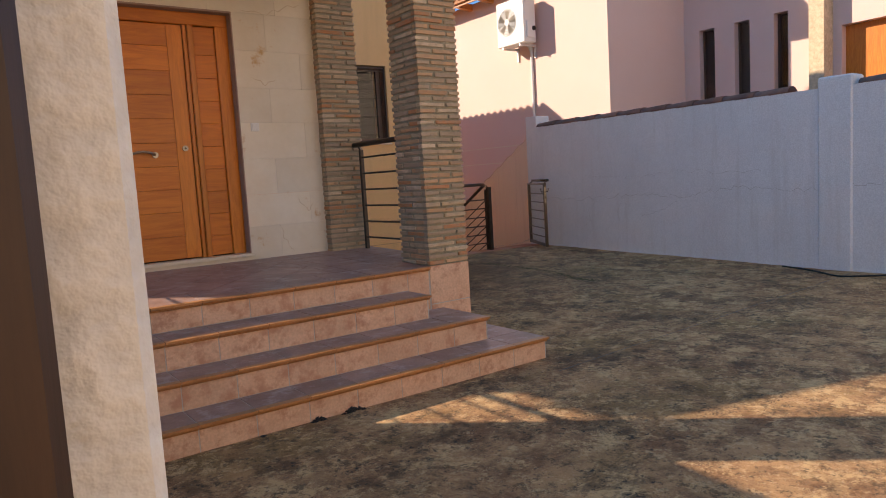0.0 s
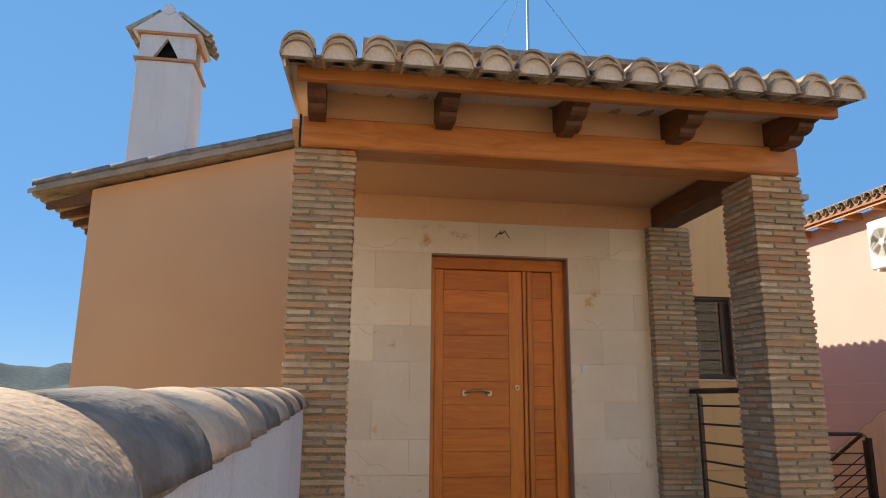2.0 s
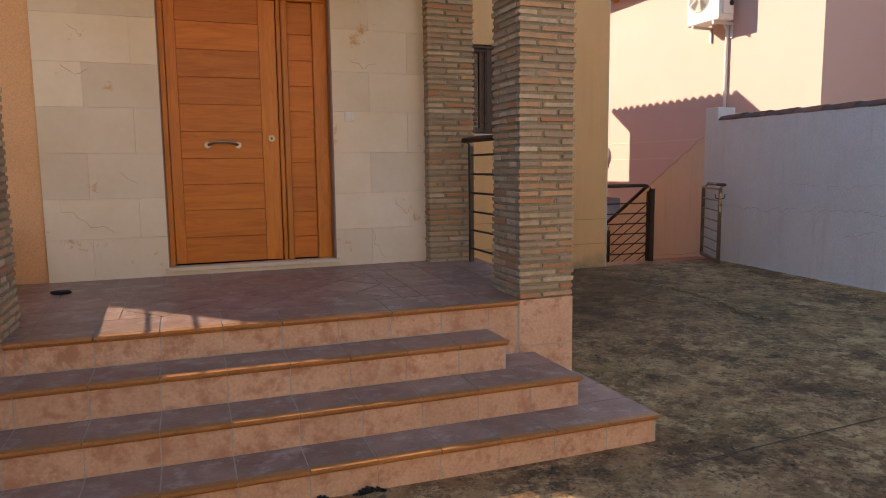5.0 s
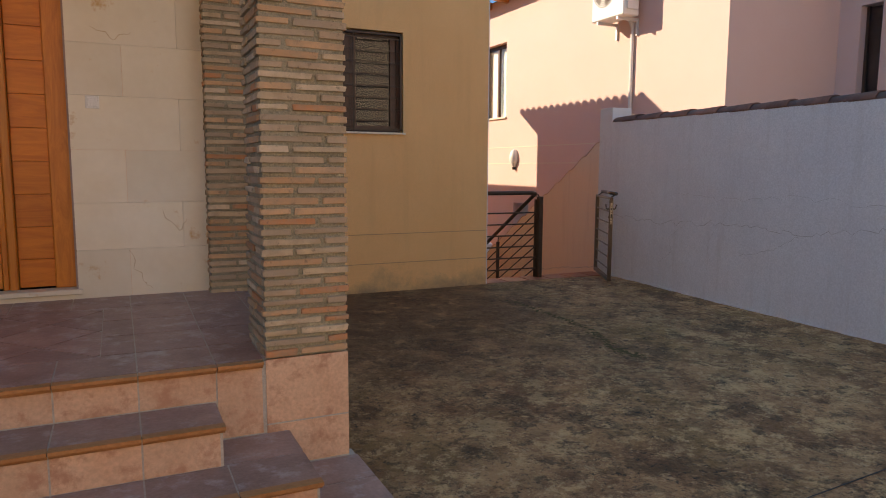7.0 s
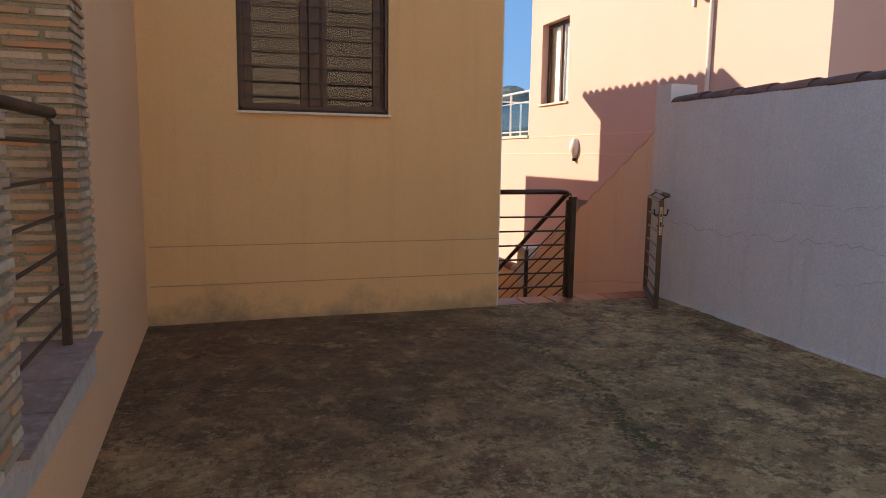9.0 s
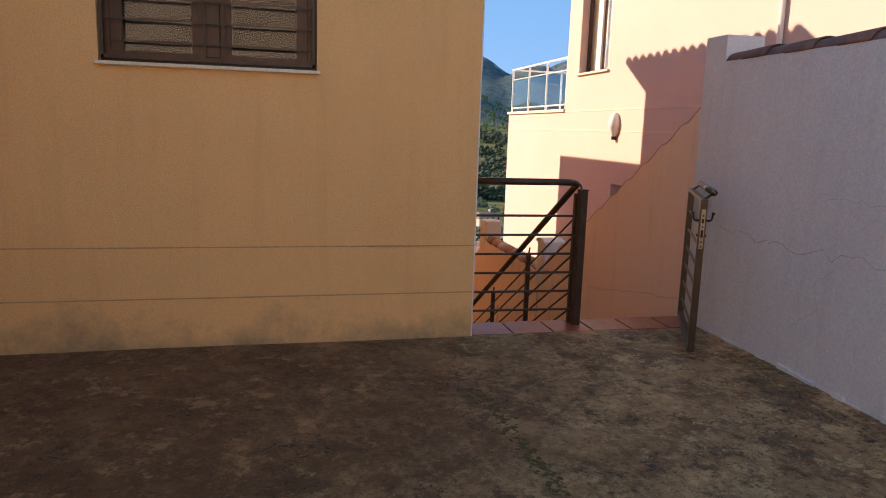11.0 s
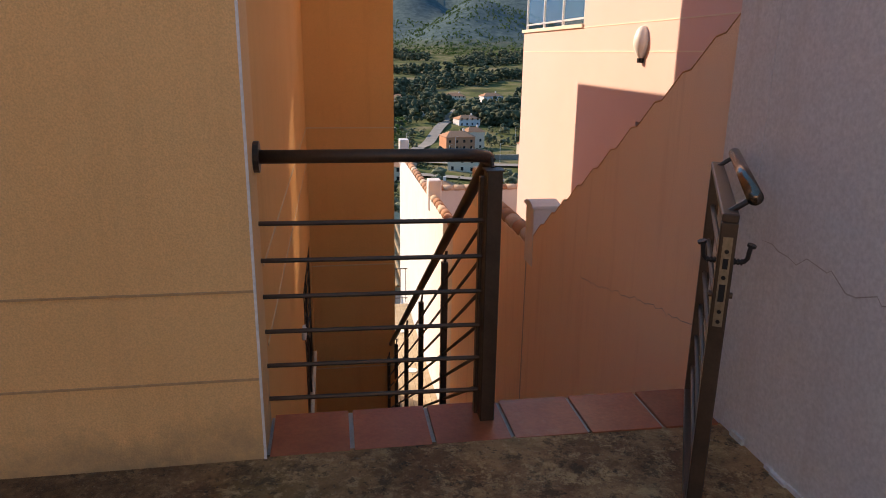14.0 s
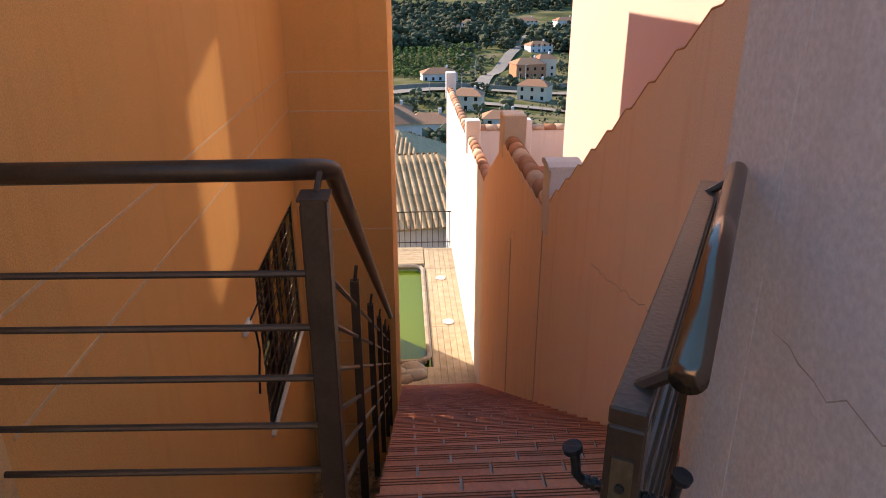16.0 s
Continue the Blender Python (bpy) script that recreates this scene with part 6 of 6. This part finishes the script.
part("coping", tb(rim_pts, 0.06, 8), M["stone"], pool, "pale stone coping")
for x, y in ((9.45, 22.4), (9.4, 24.9)):
    tagged(link("skimmer_lid", tb([(x, y, -6.0), (x, y, -5.98)], 0.13, 18), M["plastic"]), "round white skimmer lid in the deck", "lid", group="skimmer lids")
rocks = bmesh.new()
for k in range(9):
    bmesh.ops.create_icosphere(rocks, subdivisions=2, radius=rnd.uniform(0.12, 0.32), matrix=Matrix.Translation((8.4 + rnd.uniform(-0.3, 0.45), 20.15 + rnd.uniform(-0.35, 0.3), -6.0)) @ Matrix.Diagonal((1, 0.8, 0.4, 1)))
for v in rocks.verts:
    v.co += 0.06 * noise.noise_vector(v.co * 4)
tagged(link("rocks", rocks, M["stone"], smooth=True), "rough stones at the foot of the stairs", "rock", kind="stuff")
fence = thing("pool_fence", "thin grey metal fence beyond the pool", "fence", at=(9, 27.2, -6))
for k in range(24):
    part("bar", tb([(6.0 + 0.165 * k, 27.2, -6.0), (6.0 + 0.165 * k, 27.2, -4.9)], 0.01, 5), M["iron"], fence)
part("rail", tb([(6.0, 27.2, -4.9), (9.85, 27.2, -4.9)], 0.018, 6), M["iron"], fence)
part("rail", tb([(6.0, 27.2, -5.85), (9.85, 27.2, -5.85)], 0.014, 6), M["iron"], fence)


M["villa"] = mat("terracotta_villa_render", (0.60, 0.26, 0.14), (0.68, 0.31, 0.17), 0.4, 0.9, 0.1)
M["sunroof"] = mat("pale_clay_tile", (0.52, 0.35, 0.19), (0.70, 0.50, 0.29), 3, 0.9, 0.3, island=0.3)
# houses down the valley
def gable_house(x, y, w, d, h, turn, wall, roofm, label, near=False, hip=True):
    z = terrain(x, y) - 0.5
    ob = thing("house", label, "house", group="village houses", at=(x, y, z))
    R = Matrix.Translation((x, y, z)) @ Matrix.Rotation(math.radians(turn), 4, "Z")
    part("wall", box(bmesh.new(), -w / 2, w / 2, -d / 2, d / 2, 0, h, 0, R), wall, ob)
    bm = bmesh.new()
    rh = min(w, d) * 0.24
    o = 0.4
    k = w * 0.28 if hip else 0
    vs = [bm.verts.new(R @ Vector(v)) for v in ((-w / 2 - o, -d / 2 - o, h), (w / 2 + o, -d / 2 - o, h), (w / 2 + o, d / 2 + o, h), (-w / 2 - o, d / 2 + o, h), (-w / 2 - o + k, 0, h + rh), (w / 2 + o - k, 0, h + rh))]
    for f in ((0, 1, 5, 4), (2, 3, 4, 5), (1, 2, 5), (3, 0, 4), (3, 2, 1, 0)):
        bm.faces.new([vs[i] for i in f])
    if near:
        part("roof", bm, roofm, ob)
        tl = bmesh.new()
        ln = math.hypot(d / 2 + o, rh)
        for sg in (-1, 1):
            nn = int((w + 2 * o) / 0.24)
            for q in range(nn):
                xx = -w / 2 - o + 0.12 + 0.24 * q
                inset = max(0, (k - (xx + w / 2 + o)) / max(k, 0.01), (k - (w / 2 + o - xx)) / max(k, 0.01)) if k else 0
                lq = ln * (1 - min(0.95, inset))
                for seg in range(max(1, int(lq / 0.45))):
                    s0 = seg * 0.45
                    M0 = R @ Matrix.Translation((xx, sg * (d / 2 + o), h)) @ (Matrix.Rotation(math.pi, 4, "Z") if sg > 0 else Matrix()) @ Matrix.Rotation(math.atan2(rh, d / 2 + o), 4, "X") @ Matrix.Translation((0, s0, 0.02))
                    barrel(tl, 0.5, 0.09, 0.08, 0.014, 5, M0)
        part("roof_tiles", tl, roofm, ob)
    else:
        part("roof", bm, roofm, ob)
    for sy in (-1, 1):
        n = max(2, int(w / 3))
        for i in range(n):
            xx = -w / 2 + w * (i + 0.5) / n
            for zf in ([1.0] if h < 4.5 else [1.0, 3.9]):
                # plain near-black boxes, the windows' unlit depth put into the colour
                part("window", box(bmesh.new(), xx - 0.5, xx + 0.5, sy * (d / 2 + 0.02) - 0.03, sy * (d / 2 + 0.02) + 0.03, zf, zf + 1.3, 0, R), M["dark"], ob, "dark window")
    if near:
        part("chimney", box(bmesh.new(), -w * 0.22, -w * 0.22 + 0.55, -d * 0.3, -d * 0.3 + 0.55, h - 0.2, h + rh + 0.5, 0.02, R), M["white"], ob, "white rendered chimney")
        part("chimney_cap", box(bmesh.new(), -w * 0.22 - 0.08, -w * 0.22 + 0.63, -d * 0.3 - 0.08, -d * 0.3 + 0.63, h + rh + 0.5, h + rh + 0.6, 0.02, R), roofm, ob)
    else:
        part("chimney", box(bmesh.new(), w * 0.2, w * 0.2 + 0.7, -0.4, 0.4, h, h + rh + 0.9, 0, R), M["white"], ob)
    return ob


gable_house(65, 324, 14, 10, 6.5, 10, M["villa"], M["redtile"], "orange two-storey villa with red tiled roof")
gable_house(74, 330, 8, 8, 8.5, 10, M["stairpink"], M["redtile"], "orange villa tower with red tiled roof")
gable_house(56, 257, 11, 8, 5.8, -25, M["cream"], M["redtile"], "cream two-storey house with tiled roof")
gable_house(24, 307, 15, 9, 3.6, 5, M["white"], M["redtile"], "long low white house with arches and tiled roof")
gable_house(30, 238, 10, 8, 5.5, -15, M["cream"], M["redtile"], "cream house with red tiled roof")
gable_house(34, 183, 10, 7, 2.8, -8, M["white"], M["redtile"], "low white house with orange tiled roof")
gable_house(3, 92, 14, 8, 6.2, 12, M["white"], M["redtile"], "white house with arched porch down the slope")
gable_house(14, 152, 9, 7, 4.2, 0, M["white"], M["redtile"], "small white house with tiled roof")
gable_house(6, 190, 9, 7, 4.4, 0, M["cream"], M["redtile"], "small cream house among trees")
gable_house(42, 520, 22, 10, 5.5, 8, M["white"], M["redtile"], "white farmhouses below the wood")
gable_house(60, 540, 14, 10, 6.0, -8, M["white"], M["redtile"], "white farmhouses below the wood")
gable_house(128, 530, 16, 10, 7.0, 10, M["white"], M["redtile"], "white villa at the wood's edge")
gable_house(105, 560, 16, 10, 5.0, 0, M["cream"], M["redtile"], "cream villa at the wood's edge")
gable_house(95, 300, 12, 9, 5.0, 20, M["cream"], M["redtile"], "cream house beside the road")
gable_house(-8, 330, 12, 9, 4.5, 0, M["white"], M["redtile"], "white cottage beside the orchard")
gable_house(88, 420, 14, 9, 4.5, 15, M["white"], M["redtile"], "white cottage beside the lane")
gable_house(150, 470, 24, 12, 4.0, 5, M["white"], M["stone"], "long white farm building with pale roof")
gable_house(7.6, 34.0, 8.5, 7.0, 3.3, 8, M["white"], M["sunroof"], "white house below with weathered tile roof", True)
gable_house(5.2, 46.0, 12, 9, 3.6, -6, M["white"], M["sunroof"], "white house below with weathered tile roof", True)
tank = tagged(link("water_tank", tb([(73, 471, terrain(73, 471) - 1), (73, 471, terrain(73, 471) + 3)], 6.0, 24), M["alu"]), "round blue-grey water tank in the valley", "tank")


def road(pts, width, name, label):
    bm = bmesh.new()
    prev = None
    for (x0, y0), (x1, y1) in zip(pts, pts[1:]):
        d = Vector((x1 - x0, y1 - y0)).normalized()
        nrm = Vector((-d.y, d.x)) * width / 2
        k = int(math.hypot(x1 - x0, y1 - y0) / 4) + 1
        for i in range(k + 1):
            x, y = x0 + (x1 - x0) * i / k, y0 + (y1 - y0) * i / k
            pair = [bm.verts.new((x + s * nrm.x, y + s * nrm.y, terrain(x + s * nrm.x, y + s * nrm.y) + 0.7)) for s in (-1, 1)]
            if prev:
                bm.faces.new((prev[0], prev[1], pair[1], pair[0]))
            prev = pair
    tagged(link(name, bm, M["lane"]), label, "road", kind="structure")


M["lane"] = mat("pale_asphalt", (0.22, 0.21, 0.19), (0.30, 0.28, 0.25), 0.3, 0.95, 0)
road([(-20, 272), (20, 276), (68, 271), (130, 262)], 7, "road", "pale asphalt road crossing the valley")
road([(38, 276), (42, 300), (50, 340), (71, 407), (97, 504)], 6, "road", "pale lane climbing through the fields")
road([(24, 250), (60, 232), (90, 240)], 5, "road", "pale lane between the houses")
for pts, h in ((((-10, 281), (30, 285), (64, 280)), 1.6), (((46, 292), (80, 288), (120, 280)), 2.2), (((75, 455), (160, 450)), 3.0)):
    bm = bmesh.new()
    for (x0, y0), (x1, y1) in zip(pts, pts[1:]):
        for i in range(12):
            x, y = x0 + (x1 - x0) * (i + 0.5) / 12, y0 + (y1 - y0) * (i + 0.5) / 12
            z = terrain(x, y)
            ang = math.atan2(y1 - y0, x1 - x0)
            box(bm, -math.hypot(x1 - x0, y1 - y0) / 24, math.hypot(x1 - x0, y1 - y0) / 24, -0.2, 0.2, -1, h, 0, Matrix.Translation((x, y, z)) @ Matrix.Rotation(ang, 4, "Z"))
    tagged(link("field_wall", bm, M["stone"]), "pale stone wall along the road", "wall", kind="structure")
for x, y in ((30, 262), (52, 268), (40, 312), (75, 280), (18, 258), (60, 300), (86, 400), (100, 350)):
    z = terrain(x, y)
    ob = thing("street_lamp", "thin grey street lamp beside the road", "street lamp", group="valley lamps", at=(x, y, z))
    part("pole", tb([(x, y, z), (x, y, z + 8)], 0.09, 6), M["alu"], ob)
    part("arm", tb([(x, y, z + 8), (x + 1.2, y, z + 8.3)], 0.06, 6), M["alu"], ob)


# trees
def tree_cloud(name, label, places, tint, seed):
    """Many uneven leafy crowns with short trunks, joined as one."""
    r = random.Random(seed)
    verts, faces = [], []
    bm = bmesh.new()
    bmesh.ops.create_icosphere(bm, subdivisions=1, radius=1.0)
    bv = [v.co.copy() for v in bm.verts]
    bf = [[v.index for v in f.verts] for f in bm.faces]
    bm.free()
    for x, y, s, clumps in places:
        z = terrain(x, y)
        for c in range(clumps * 3):
            k = s * r.uniform(0.16, 0.40)
            cx, cy, cz = x + r.uniform(-0.55, 0.55) * s, y + r.uniform(-0.55, 0.55) * s, z + s * r.uniform(0.25, 1.35)
            o = len(verts)
            for v in bv:
                q = r.uniform(0.65, 1.2) * k
                verts.append((cx + v.x * q, cy + v.y * q, cz + v.z * q * 0.85))
            faces += [[i + o for i in f] for f in bf]
        o = len(verts)
        t = s * 0.07
        verts += [(x - t, y - t, z - 0.5), (x + t, y - t, z - 0.5), (x, y + t, z - 0.5), (x, y, z + s)]
        faces += [[o, o + 1, o + 3], [o + 1, o + 2, o + 3], [o + 2, o, o + 3]]
    me = bpy.data.meshes.new(name)
    me.from_pydata(verts, [], faces)
    me.materials.append(tint)
    tagged(new(name, me), label, "trees", kind="stuff")


M["pine"] = mat("pine_foliage", (0.042, 0.058, 0.028), (0.105, 0.125, 0.062), 0.8, 0.95, 0, island=0.4)
M["orchard"] = mat("orange_tree_foliage", (0.05, 0.10, 0.015), (0.11, 0.19, 0.03), 0.9, 0.9, 0, island=0.35)
M["olive"] = mat("olive_foliage", (0.10, 0.12, 0.065), (0.18, 0.2, 0.12), 0.9, 0.9, 0, island=0.35)
rt = random.Random(21)
pines, olives, orch = [], [], []
keep = [(65, 324), (74, 330), (56, 257), (24, 307), (30, 238), (34, 183), (3, 92), (14, 152), (6, 190), (42, 520), (60, 540), (128, 530), (105, 560), (95, 300), (88, 420), (150, 470)]


def free(x, y, d=10):
    return all((x - a) ** 2 + (y - b) ** 2 > d * d for a, b in keep) and abs(y - 274) > 6 and not any(abs(x - (38 + (y - 276) * 0.26)) < 5 for _ in (0,) if 276 < y < 504)


for k in range(5200):
    az, r = rt.uniform(-9, 26), 420 + 900 * rt.random() ** 1.3
    x, y = 8 + r * math.sin(math.radians(az)), 9 + r * math.cos(math.radians(az))
    if noise.noise((x / 90, y / 90, 2)) > 0.12 - 0.22 * (r < 620) and free(x, y, 13):
        pines.append((x, y, rt.uniform(3, 6.5) * (1 + r / 2500), 3))
for k in range(900):
    az, r = rt.uniform(-8, 26), rt.uniform(95, 480)
    x, y = 8 + r * math.sin(math.radians(az)), 9 + r * math.cos(math.radians(az))
    if noise.noise((x / 30, y / 30, 5)) > 0.08 and free(x, y):
        (olives if rt.random() < 0.55 else pines).append((x, y, rt.uniform(1.6, 3.8), 4))
for k in range(3200):
    az, r = rt.uniform(-8, 26), rt.uniform(70, 460)
    x, y = 8 + r * math.sin(math.radians(az)), 9 + r * math.cos(math.radians(az))
    if noise.noise((x / 16, y / 16, 9)) > -0.05 and free(x, y, 8):
        (olives if rt.random() < 0.35 else pines).append((x, y, rt.uniform(0.5, 1.5), 1))
for i in range(40):
    for j in range(26):
        x, y = -40 + 4.2 * i + rt.uniform(-0.6, 0.6), 330 + 4.6 * j + rt.uniform(-0.6, 0.6)
        if x < 34 + (y - 330) * 0.2 and free(x, y, 12):
            orch.append((x, y, rt.uniform(1.7, 2.4), 3))
for k in range(2600):
    az, r = rt.uniform(-9, 26), rt.uniform(1250, 1900)
    x, y = 8 + r * math.sin(math.radians(az)), 9 + r * math.cos(math.radians(az))
    orch.append((x, y, rt.uniform(3, 5), 2))
tree_cloud("pine_wood", "dark green pine wood and scattered trees", pines, M["pine"], 1)
tree_cloud("olive_trees", "grey-green olive trees on the terraces", olives, M["olive"], 2)
tree_cloud("orange_orchard", "rows of bright green orange trees", orch, M["orchard"], 3)
